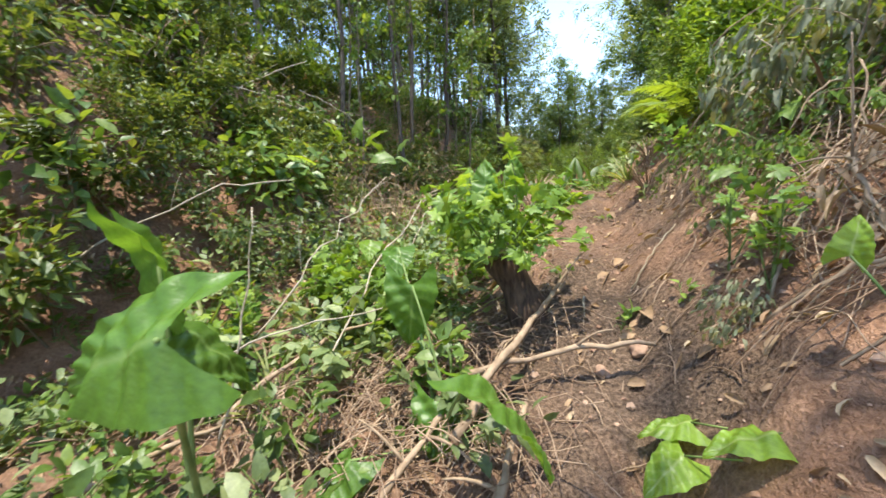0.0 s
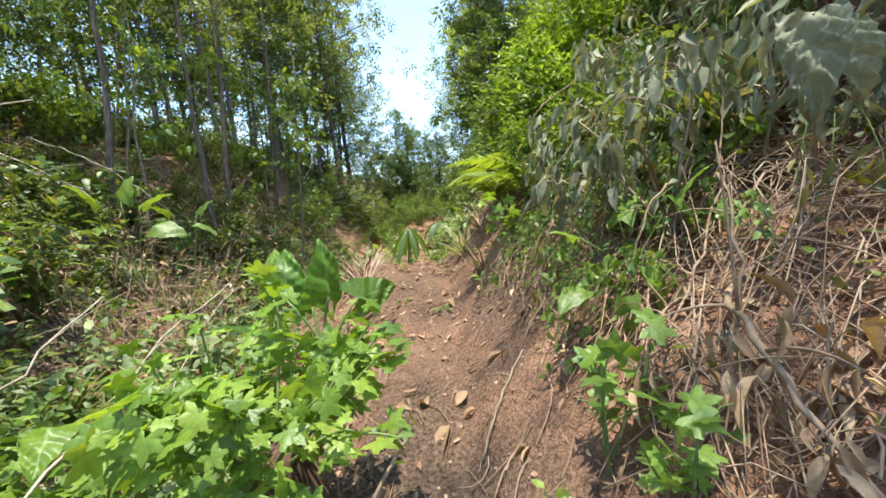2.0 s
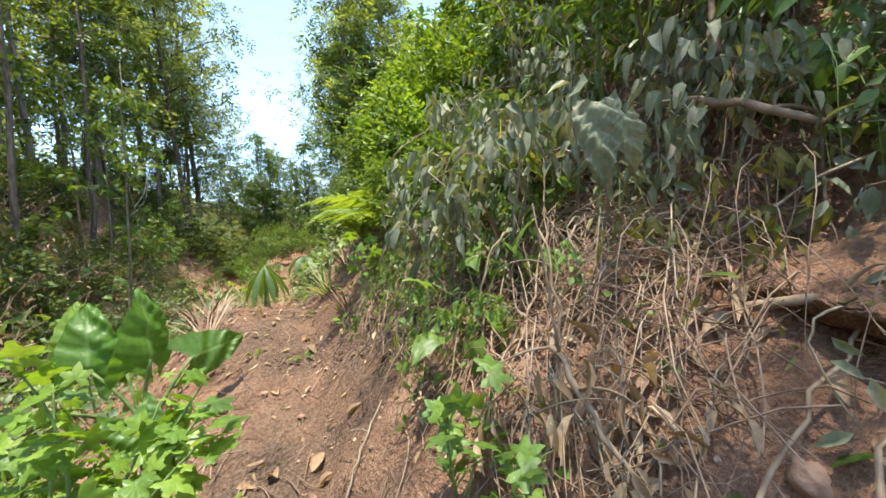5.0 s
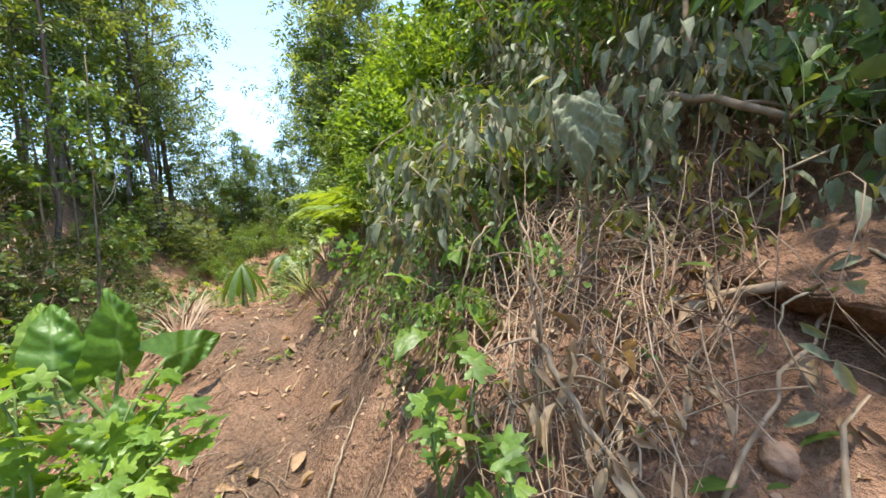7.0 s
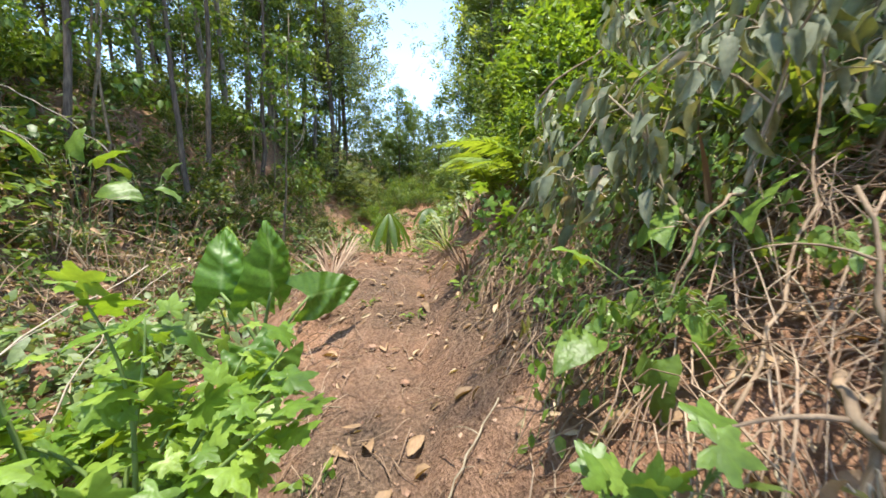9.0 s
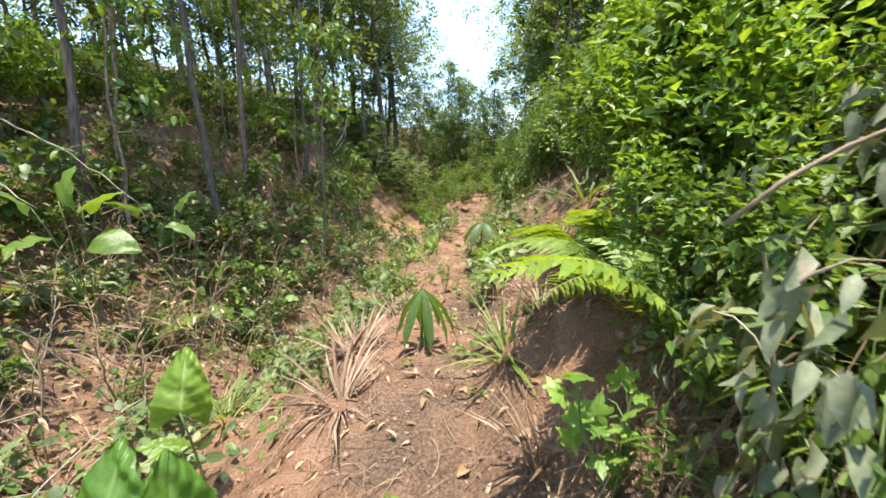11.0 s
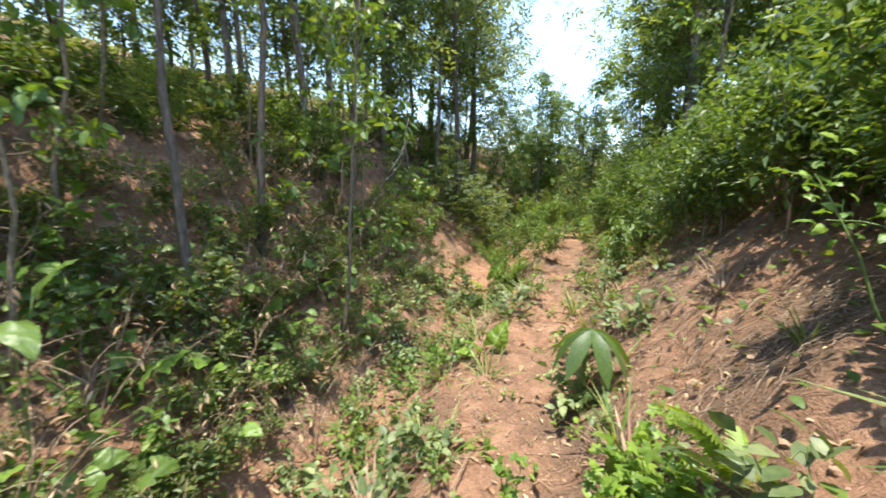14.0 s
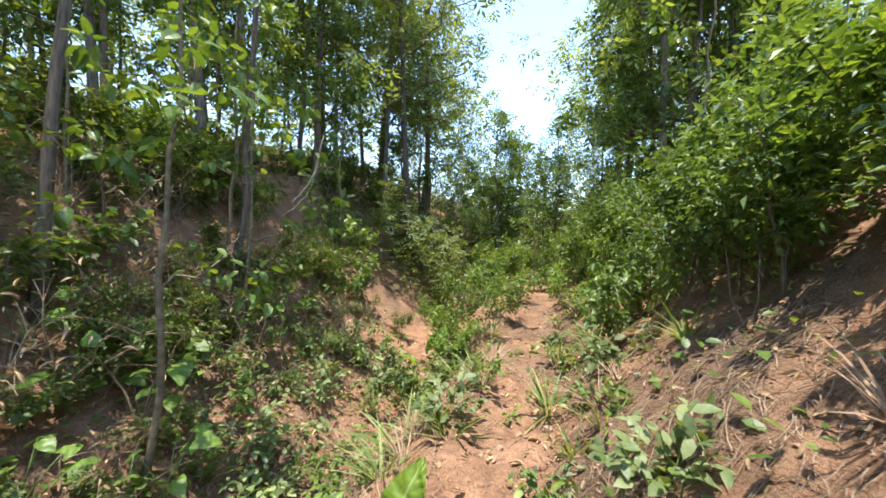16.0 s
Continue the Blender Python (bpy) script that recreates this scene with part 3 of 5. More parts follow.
side_rng = np.random.default_rng(66)
SHADY = [shrub("bush", "dense deep green bush with fine leaves on the slope", q, 1.1, 0.65, 2, 800, 0.075, L_SMALL, M_TREE, M_WOODY, 0.5) for q in (56, 57, 58)]
spread_over(SHADY, spots(side_rng, 64, (1.55, 3.6), (6.9, 13), 0.27, bush_room) + spots(side_rng, 20, (1.2, 4.0), (12, 17), 0.4, bush_room), side_rng, (0.8, 1.3), 12)
for k, (bx, by) in enumerate(spots(side_rng, 24, (1.1, 1.8), (3.5, 4.4), 0.18) + spots(side_rng, 8, (0.8, 1.3), (2.7, 3.5), 0.22)):
    size = side_rng.uniform(0.75, 1.1) if by > 3.5 else 0.6
    copy_thing(MID[(3, 3, 3, 2)[k % 4]], Matrix()).matrix_basis = pose(bx, by, float(soil(bx, by)) - 0.03, side_rng.uniform(-8, 8), side_rng.uniform(-8, 4), side_rng.uniform(0, 360)) @ Matrix.Diagonal((size, size, size, 1))
SUNNY = [shrub("creeper", "sunlit broad-leaved creeper climbing over the bush", q, 0.75, 0.4, 4, 150, 0.058, L_BEAN, M_LUSH, M_STEM, 0.4, "sunny creepers", "plant") for q in (78, 79)]
spread_over(SUNNY, spots(side_rng, 10, (1.15, 1.5), (3.4, 4.2), 0.16) + spots(side_rng, 11, (1.5, 2.0), (5.3, 6.4), 0.2), side_rng, (0.8, 1.15), 10)

# bushes that close the upper end of the gully
far_rng = np.random.default_rng(77)
spread_over(MID[:4], spots(far_rng, 6, (-0.9, 1.6), (14.2, 17.0), 0.45) + spots(far_rng, 8, (-1.5, -0.4), (11.6, 13.6), 0.35), far_rng, (0.7, 1.0), 12)

# ---- low plants ----
LOW = [shrub("creeper", "pale green broad-leaved creeper sprawling over debris", s, 0.32, 0.38, 3, 120, 0.075, L_OVATE, M_PALE_LEAF, M_STEM, 0.1, "low plants", "plant") for s in (81, 82)]
LOW += [shrub("weed", "low leafy green weed on the gully floor", s, 0.3, 0.22, 3, 70, 0.065, L_OVATE, M_MID, M_STEM, 0.1, "low plants", "plant") for s in (83, 84)]
spread_over(LOW, spots(rng, 92, (-3.4, -0.55), (0.55, 4.6), 0.2, lambda x, y: (x + 0.3) ** 2 + (y - 1.45) ** 2 > 0.09 and x * x + y * y > 0.6 and not (x > 0.0 and y > 1.3)) + spots(rng, 60, (-4.2, -1.9), (4.6, 13), 0.28) + spots(rng, 24, (-2.2, -0.9), (5.5, 13), 0.35)
            + spots(rng, 20, (-1.7, -0.35), (4.6, 12.5), 0.3) + spots(rng, 18, (0.4, 1.0), (4.5, 12.5), 0.3) + spots(rng, 26, (0.85, 1.8), (1.7, 3.4), 0.18) + spots(rng, 8, (1.3, 2.0), (-0.3, 1.5), 0.2), rng, (0.6, 1.3), 10)
SEED = [shrub("seedling", "small bright green seedling rooted in bare soil", s, 0.12, 0.08, 2, 12, 0.06, L_OVATE, M_LUSH, M_STEM, 0.0, "seedlings", "plant") for s in (91, 92, 93)]
spread_over(SEED, spots(rng, 56, (-1.0, 0.55), (1.3, 12), 0.18), rng, (0.5, 1.2), 10)


def grass_tuft(seed, n, h, mat, label):
    r = np.random.default_rng(seed)
    root = thing("grass_tuft", label, "grass", "grass tufts")
    for q in range(3):
        m = n // 3
        a = r.uniform(0, 2 * np.pi, m)
        p = np.stack([np.cos(a), np.sin(a), np.zeros(m)], -1) * r.uniform(0, 0.06, m)[:, None] - np.array([0, 0, 0.03])
        way = np.stack([np.cos(a) * 0.5, np.sin(a) * 0.5, np.ones(m)], -1) + r.normal(0, 0.22, (m, 3))
        up = np.stack([-np.cos(a), -np.sin(a), np.ones(m) * 0.3], -1)
        part("sheaf", mesh_of("sheaf", [scatter(L_BLADE, p, way, up, h * r.uniform(0.5, 1.2, m))], mat), root)
    return root


TUFT = [grass_tuft(s, 34, 0.42, M_GRASS, "tuft of long green grass blades") for s in (101, 102)]
TUFT += [grass_tuft(s, 40, 0.35, M_STRAW, "tuft of dry straw-coloured grass") for s in (103, 104)]
spread_over(TUFT, spots(rng, 40, (-2.8, -0.5), (1.2, 13), 0.3, lambda x, y: x * x + y * y > 1) + spots(rng, 40, (0.35, 1.6), (2.4, 13), 0.2) + spots(rng, 24, (-1.0, -0.35), (4, 12.5), 0.2) + spots(rng, 26, (0.9, 3.0), (1.7, 3.2), 0.22), rng, (0.6, 1.2), 14)


def frond(length, pairs, seed):
    """A fern frond along y: midrib and two rows of leaflets that shorten towards its tip."""
    r = np.random.default_rng(seed)
    s = np.linspace(0, 1, 14)
    rib = np.stack([0 * s, s * length * (1 - 0.18 * s), 0.55 * length * s - 0.75 * length * s ** 2.2], -1)
    chunks = [tube(rib, np.linspace(0.006, 0.002, 14), 5)]
    k = np.linspace(0.16, 0.98, pairs)
    p = np.stack([np.interp(k, s, rib[:, c]) for c in range(3)], -1)
    size = length * 0.17 * np.sin(np.pi * np.clip(k * 0.92 + 0.06, 0, 1)) ** 0.8 + 0.015
    out = []
    for side in (-1, 1):
        way = np.stack([np.full(pairs, side * 1.0), np.full(pairs, 0.35), np.full(pairs, -0.12)], -1) + r.normal(0, 0.06, (pairs, 3))
        out.append(scatter(leaf_shape(0.2, (0.0, 0.15, 0.6, 1.0), (0.6, 1.0, 0.8, 0.0), 0.1, 0.3), p, way, np.tile((0, 0, 1.0), (pairs, 1)), size))
    return chunks, out


def fern(seed, n, length, at=None):
    r = np.random.default_rng(seed)
    root = thing("fern", "yellow-green fern with arching feathery fronds", "fern", "ferns")
    for k in range(n):
        rib, blades = frond(length * r.uniform(0.75, 1.15), 30, seed * 10 + k)
        m = pose(0, 0, -0.02, r.uniform(25, 58), r.uniform(-10, 10), k * 360 / n + r.uniform(-20, 20))
        fr = part("frond", mesh_of("frond", blades, M_FERN), root)
        fr.matrix_basis = m
        part("midrib", mesh_of("midrib", rib, M_STEM), fr)
    return root


FERN = [fern(111, 6, 0.85), fern(112, 7, 0.6)]
spread_over(FERN, [(2.32, 3.5), (2.4, 3.9), (2.2, 3.15), (2.35, 4.1), (2.6, 3.4), (-0.9, 6.4), (-3.0, 5.0), (3.0, 6.1), (-2.2, 4.4), (-1.9, 5.6)], rng, (0.8, 1.2), 6)


# ---- plants with large leaves ----
def big_leaf_plant(name, label, category, group, foot, blades, shape, mat, stalk_mat, stalk_r=0.009):
    """Stalks from one foot, each with a blade; blades: tip place of the stalk, way of the blade, length."""
    fx, fy = foot
    base = np.array([fx, fy, float(soil(fx, fy))])
    root = thing(name, label, category, group, tuple(base))
    for k, (place, way, size, *own) in enumerate(blades):
        end = np.array(place, float) - base
        off = np.array([math.cos(k * 2.4), math.sin(k * 2.4), 0]) * 0.03
        line = curve_pts(off - np.array([0, 0, 0.04]), end, np.array([-end[0], -end[1], 0]) * 0.18, 9)
        part("stalk", mesh_of("stalk", [tube(line, np.linspace(stalk_r, stalk_r * 0.5, 9), 7)], stalk_mat), root)
        up = np.array(own[0], float) if own else np.array([0.0, 0, 1.0]) + 0.25 * np.array([math.sin(k * 3.1), math.cos(k * 1.7), 0])
        blade = mesh_of("leaf", [scatter(shape, end[None], np.array([way], float), up[None], [size])], mat)
        if shape is L_HEART:
            blade.attributes.new("vein", "FLOAT", "POINT").data.foreach_set("value", VEINS)
        part("leaf", blade, root)
    return root


TARO_LABEL = "taro plant with large ribbed arrow-shaped green leaves"
big_leaf_plant("taro_plant", TARO_LABEL, "plant", "taro plants", (0.55, 3.25), [
    ((0.36, 3.35, 1.3), (0.02, 0.15, 0.9), 0.34, (-0.15, -1, 0.45)), ((0.6, 3.2, 1.32), (0.12, 0.1, 0.95), 0.36, (0.6, -0.8, 0.1)), ((0.78, 3.22, 1.28), (0.6, 0.1, 0.1), 0.3, (0.5, -0.9, 0.3)),
    ((0.3, 3.05, 1.2), (-0.6, -0.2, 0.35), 0.34), ((0.5, 3.0, 1.12), (0.2, -0.3, -0.7), 0.26, (0, -1, 0.3)), ((0.64, 2.98, 1.08), (-0.3, -0.2, -0.7), 0.24, (0.2, -1, 0.3)), ((0.5, 3.35, 1.25), (-0.2, 0.4, 0.8), 0.28)],
    L_HEART, M_TARO, M_STEM, 0.014)
big_leaf_plant("taro_plant", "young taro plant with upright green leaves beside the path", "plant", "taro plants", (2.3, 8.65), [
    ((2.45, 8.7, 0.98), (0.35, 0.1, 0.75), 0.3, (-0.4, -0.9, 0.2)), ((2.3, 8.6, 0.98), (-0.5, -0.2, 0.5), 0.24), ((2.2, 8.8, 0.9), (-0.6, 0.3, -0.2), 0.24)], L_HEART, M_YOUNG, M_STEM, 0.01)
big_leaf_plant("taro_plant", "young taro plant with upright green leaves beside the path", "plant", "taro plants", (2.75, 11.8), [
    ((2.95, 11.8, 0.95), (0.3, 0, 0.8), 0.34, (-0.3, -0.9, 0.2)), ((2.7, 11.7, 0.85), (-0.5, -0.3, 0.4), 0.28)], L_HEART, M_YOUNG, M_STEM, 0.01)
big_leaf_plant("broadleaf_plant", "broadleaf plant with large pale sunlit leaves on the bank", "plant", "broadleaf plants", (-1.35, 6.45), [
    ((-1.05, 6.2, 1.85), (0.8, -0.2, -0.25), 0.36, (0.1, -0.7, 0.7)), ((-1.55, 6.3, 2.12), (-0.4, -0.3, 0.6), 0.36), ((-1.4, 6.4, 2.15), (0.2, 0.1, 0.8), 0.34), ((-1.2, 6.35, 2.1), (0.7, 0.1, 0.45), 0.34),
    ((-1.7, 6.1, 1.85), (-0.6, -0.5, -0.2), 0.3), ((-1.65, 5.85, 1.72), (-0.3, -0.6, -0.5), 0.28), ((-1.45, 6.1, 1.9), (-0.1, -0.8, -0.2), 0.3)], heart_leaf(0.82, 8, 10, 0.01, 0.3, 0.2, 0.12), M_BRIGHT, M_STEM, 0.008)
big_leaf_plant("broadleaf_plant", "broadleaf plant with glossy green leaves at the bank's foot", "plant", "broadleaf plants", (-0.95, 7.15), [
    ((-1.05, 7.0, 2.0), (-0.4, -0.3, 0.3), 0.3), ((-0.75, 7.0, 1.85), (0.6, -0.3, -0.35), 0.3), ((-0.8, 7.2, 2.0), (0.5, 0.2, 0.6), 0.28)], heart_leaf(0.62, 8, 10, 0.01, 0.3, 0.2, 0.1), M_MID, M_STEM, 0.008)
BROAD = heart_leaf(0.8, 8, 10, 0.012, 0.3, 0.2, 0.12)
broad_rng = np.random.default_rng(703)
for k, (fx, fy) in enumerate([(-2.3, 6.9), (-1.7, 8.1), (-0.7, 8.1), (-2.7, 5.5), (-0.3, 9.4), (-2.0, 5.0), (0.2, 10.8), (-1.2, 9.6)] + spots(broad_rng, 20, (-4.6, -2.5), (7.0, 10.5), 0.35)):
    fz, q = float(soil(fx, fy)), np.random.default_rng(700 + k)
    leaves = [((fx + 0.22 * math.cos(a), fy + 0.22 * math.sin(a), fz + q.uniform(0.15, 0.6)), (math.cos(a), math.sin(a), q.uniform(-0.6, 0.3)), q.uniform(0.11, 0.22), (q.normal(0, 0.4), -0.45, 0.8)) for a in q.uniform(0, 6.28, 7 + k % 3)]
    big_leaf_plant("broadleaf_plant", "broadleaf plant with wide green leaves on the shaded bank", "plant", "broadleaf plants", (fx, fy), leaves, BROAD, M_BRIGHT if k % 2 else M_MID, M_STEM, 0.006)


def whorl(place, n, drop, size):
    return [(place, (math.cos(k * 2 * math.pi / n), math.sin(k * 2 * math.pi / n), drop), size) for k in range(n)]


big_leaf_plant("umbrella_plant", "seedling with long limp blue-green leaflets hanging from one stalk", "plant", "umbrella plants", (3.05, 7.8), whorl((3.08, 7.72, 1.56), 8, -0.2, 0.4), leaf_shape(0.34, (0.0, 0.2, 0.5, 0.8, 1.0), (0.0, 0.6, 1.0, 0.8, 0.0), 0.3, 0.75), M_TREE, M_STEM, 0.006)
big_leaf_plant("umbrella_plant", "seedling with long folded leaflets hanging straight down", "plant", "umbrella plants", (1.55, 4.62), whorl((1.55, 4.6, 1.64), 8, -0.95, 0.38), leaf_shape(0.17, (0.0, 0.2, 0.5, 0.8, 1.0), (0.0, 0.6, 1.0, 0.8, 0.0), 0.5, 0.3), M_MID, M_STEM, 0.006)
big_leaf_plant("taro_plant", "young taro plant with one upright yellow-green leaf by the gully", "plant", "taro plants", (0.3, 4.15), [
    ((0.28, 4.1, 1.3), (0.1, 0.25, 0.9), 0.3, (0.3, -0.9, 0.5)), ((0.2, 4.2, 1.05), (-0.6, 0.1, 0.2), 0.2)], L_HEART, M_YOUNG, M_STEM, 0.009)
big_leaf_plant("taro_plant", "small taro plant with a round sunlit leaf over creepers", "plant", "taro plants", (-0.5, 2.75), [
    ((-0.53, 2.7, 1.06), (0.05, -0.75, -0.3), 0.2, (0.1, -0.4, 0.9)), ((-0.75, 2.65, 0.9), (-0.6, -0.5, -0.2), 0.18)], L_HEART, M_YOUNG, M_STEM, 0.007)
# leaves close to where the walk begins
big_leaf_plant("taro_plant", "tall taro plant with a torn sunlit leaf among creepers", "plant", "taro plants", (-0.75, 0.95), [
    ((-0.52, 0.64, 1.23), (-0.9, 0.1, -0.3), 0.34, (0.15, -0.75, 0.6)), ((-0.78, 1.02, 1.36), (0.08, 0.15, -0.9), 0.36), ((-0.72, 1.0, 1.1), (0.5, 0.3, -0.6), 0.26)], L_HEART, M_TARO, M_STEM, 0.012)
big_leaf_plant("taro_plant", "taro plant with dark drooping leaves over fallen branches", "plant", "taro plants", (-0.02, 1.3), [
    ((-0.14, 1.5, 1.06), (-0.05, -0.15, -0.9), 0.26, (0.2, -1, 0.2)), ((0.08, 0.98, 0.95), (0.62, -0.2, -0.5), 0.32, (0.45, 0.25, 0.7)), ((-0.05, 1.3, 0.66), (0.0, -0.35, -0.6), 0.24),
    ((-0.35, 1.15, 0.55), (-0.35, -0.4, -0.3), 0.22), ((-0.24, 1.9, 1.15), (0.0, -0.6, -0.35), 0.2)], L_HEART, M_TARO, M_STEM, 0.009)
big_leaf_plant("taro_plant", "taro plant with one upright yellow-green leaf and low leaves", "plant", "taro plants", (1.02, 0.72), [
    ((0.99, 0.92, 1.27), (0.22, 0.05, 0.9), 0.105, (-0.5, -0.8, 0.25)), ((0.78, 1.12, 0.68), (-0.5, 0.2, -0.15), 0.17), ((0.7, 1.02, 0.64), (-0.5, -0.2, -0.2), 0.17), ((0.86, 0.9, 0.8), (-0.9, 0.1, -0.1), 0.19)], L_HEART, M_YOUNG, M_STEM, 0.006)

# ---- the sprouting stump ----
sx, sy = 0.45, 2.0
sz = float(soil(sx, sy))
stump = thing("tree_stump", "dark weathered tree stump sprouting bright lobed leaves", "stump", "", (sx, sy, sz))
sr = np.random.default_rng(131)
tall = 1.08 - sz
h = np.linspace(-0.15, tall, 14)
body_v, body_f = tube(np.stack([-0.42 * np.maximum(h, 0) + 0.02 * np.sin(h * 9), 0.12 * h, h], -1), 0.085 + 0.06 * np.exp(-(h + 0.15) * 7) + 0.01 * np.sin(h * 23), 18)
ang = np.arctan2(body_v[:, 1], body_v[:, 0])
body_v[:, :2] *= (1 + 0.07 * np.sin(ang * 5 + body_v[:, 2] * 3) + 0.04 * np.sin(ang * 9))[:, None]
part("trunk", mesh_of("trunk", [(body_v, body_f)], M_STUMP), stump)
crest = np.array([-0.42 * tall, 0.12 * tall, tall])
tips, ways = [], []
for k in range(30):
    a = k * 2.4
    start = crest + np.array([0.07 * math.cos(a), 0.07 * math.sin(a), -sr.uniform(0.0, 0.05)])
    reach = sr.uniform(0.16, 0.4)
    end = start + np.array([math.cos(a) * reach, math.sin(a) * reach, sr.uniform(0.05, 0.5) * (1.2 - reach)])
    if k < 4:
        end = start + np.array([-0.02 - 0.07 * k, 0.02 * k, 0.56 - 0.1 * k])
    line = curve_pts(start, end, (0.04 * math.cos(a), 0.04 * math.sin(a), 0.05), 8)
    part("shoot", mesh_of("shoot", [tube(line, np.linspace(0.007, 0.0025, 8), 6)], M_STEM), stump)
    tips.append(line[2:])
    ways.append(np.tile(unit(np.array([math.cos(a), math.sin(a), 0.0])), (6, 1)))
tips, ways = np.concatenate(tips), np.concatenate(ways)
pick = sr.integers(0, len(tips), 560)
p = tips[pick] + sr.normal(0, 0.035, (560, 3))
p[:, 2] = np.maximum(p[:, 2], tall + sr.uniform(-0.08, 0.1, 560))
way = unit(ways[pick] + sr.normal(0, 0.6, p.shape) + np.array([0, 0, -0.25]))
part("foliage", mesh_of("foliage", [scatter(L_LOBED, p, way, np.array([0, 0, 1.0]) + sr.normal(0, 0.45, p.shape), 0.047 * sr.uniform(0.5, 1.5, 560))], M_LUSH), stump)
LOBED = [shrub("sprout", "bright green sprout with maple-like lobed leaves", s, 0.42, 0.3, 6, 210, 0.047, L_LOBED, M_LUSH, M_STEM, 0.1, "lobed sprouts", "plant") for s in (141, 142)]
spread_over(LOBED, [(-0.15, 2.5), (-0.5, 2.2), (0.15, 2.75), (-0.4, 2.6), (2.62, 6.15), (2.75, 6.35), (2.5, 5.7), (-0.8, 2.7), (-1.2, 1.9)], rng, (0.75, 1.15), 8)

HERB = [shrub("herb", "young herb with a few broad lobed leaves on a thin stem", s, 0.4, 0.16, 3, 26, 0.052, L_LOBED, M_BRIGHT, M_STEM, 0.0, "herbs", "plant") for s in (145, 146)]
spread_over(HERB, [(1.16, 1.52), (2.2, 6.6), (1.8, 3.05), (1.14, 1.3)], rng, (0.8, 1.1), 6)

# ---- right bank: wilted growth, beans, canes, roots ----
big_leaf_plant("bean_vine", "bean vine with glossy bright heart-shaped leaves hanging on the bank", "vine", "", (1.62, 1.85), [
    ((1.42, 1.72, 1.47), (-0.12, -0.2, -0.8), 0.15), ((1.55, 1.7, 1.56), (0.05, -0.3, -0.8), 0.15), ((1.36, 1.85, 1.5), (-0.7, -0.2, -0.3), 0.14), ((1.6, 1.9, 1.72), (0.4, 0.1, 0.5), 0.15),
    ((1.7, 1.75, 1.78), (0.3, -0.2, 0.55), 0.16), ((1.45, 1.95, 1.66), (-0.6, 0.0, 0.3), 0.13), ((1.3, 1.75, 1.28), (0.0, -0.2, -0.8), 0.08), ((1.42, 1.65, 1.22), (-0.5, -0.4, -0.2), 0.1), ((1.72, 1.45, 1.2), (0.5, -0.2, -0.2), 0.12)],
    L_BEAN, M_BRIGHT, M_STEM, 0.004)
big_leaf_plant("wilted_plant", "uprooted plant with large limp grey-green wilted leaves", "plant", "wilted plants", (2.0, 1.5), [
    ((1.68, 1.36, 2.22), (-0.1, -0.1, -0.95), 0.26, (-0.75, -0.5, 0.35)), ((1.86, 1.36, 2.2), (0.2, -0.15, -0.95), 0.2, (-0.6, -0.7, 0.2))],
    heart_leaf(0.55, 14, 20, 0.05, 0.3, 0.7, 0.12), M_WILT, M_CANE, 0.008)
WILT = [shrub("wilted_plant", "wilted plant with limp hanging grey-green leaves", s, 0.6, 0.35, 3, 105, 0.085, leaf_shape(0.38, fold=0.9, droop=0.35), M_WILT, M_CANE, 1.9, "wilted plants", "plant") for s in (151, 152, 153)]
spread_over(WILT, [(1.95, 2.05), (1.72, 2.15), (1.8, 1.85), (1.95, 2.3), (2.1, 1.7), (2.3, 2.4), (2.0, 2.8), (2.45, 1.9), (2.2, 1.2), (2.6, 1.4), (2.5, 2.9), (2.9, 2.2), (2.45, 0.7)]
            + spots(rng, 16, (1.4, 3.6), (0.9, 3.2), 0.3), rng, (0.75, 1.2), 14)
for k, (px, py) in enumerate([(0.98, 1.32), (1.02, 1.24)]):
    copy_thing(WILT[k], Matrix()).matrix_basis = pose(px, py, float(soil(px, py)) - 0.03, 20, 0, 130 * k) @ Matrix.Diagonal((0.42, 0.42, 0.42, 1))
DEADP = [shrub("dead_plant", "dead plant with curled papery brown leaves", s, 0.26, 0.2, 3, 20, 0.1, L_CURL, M_DEAD, M_CANE, 0.9, "dead plants", "plant") for s in (161, 162)]
spread_over(DEADP, [(1.3, 1.4), (1.42, 1.2), (1.55, 1.05), (2.05, 3.0)] + spots(rng, 8, (0.6, 2.4), (0.0, 2.8), 0.25), rng, (0.6, 1.1), 18)


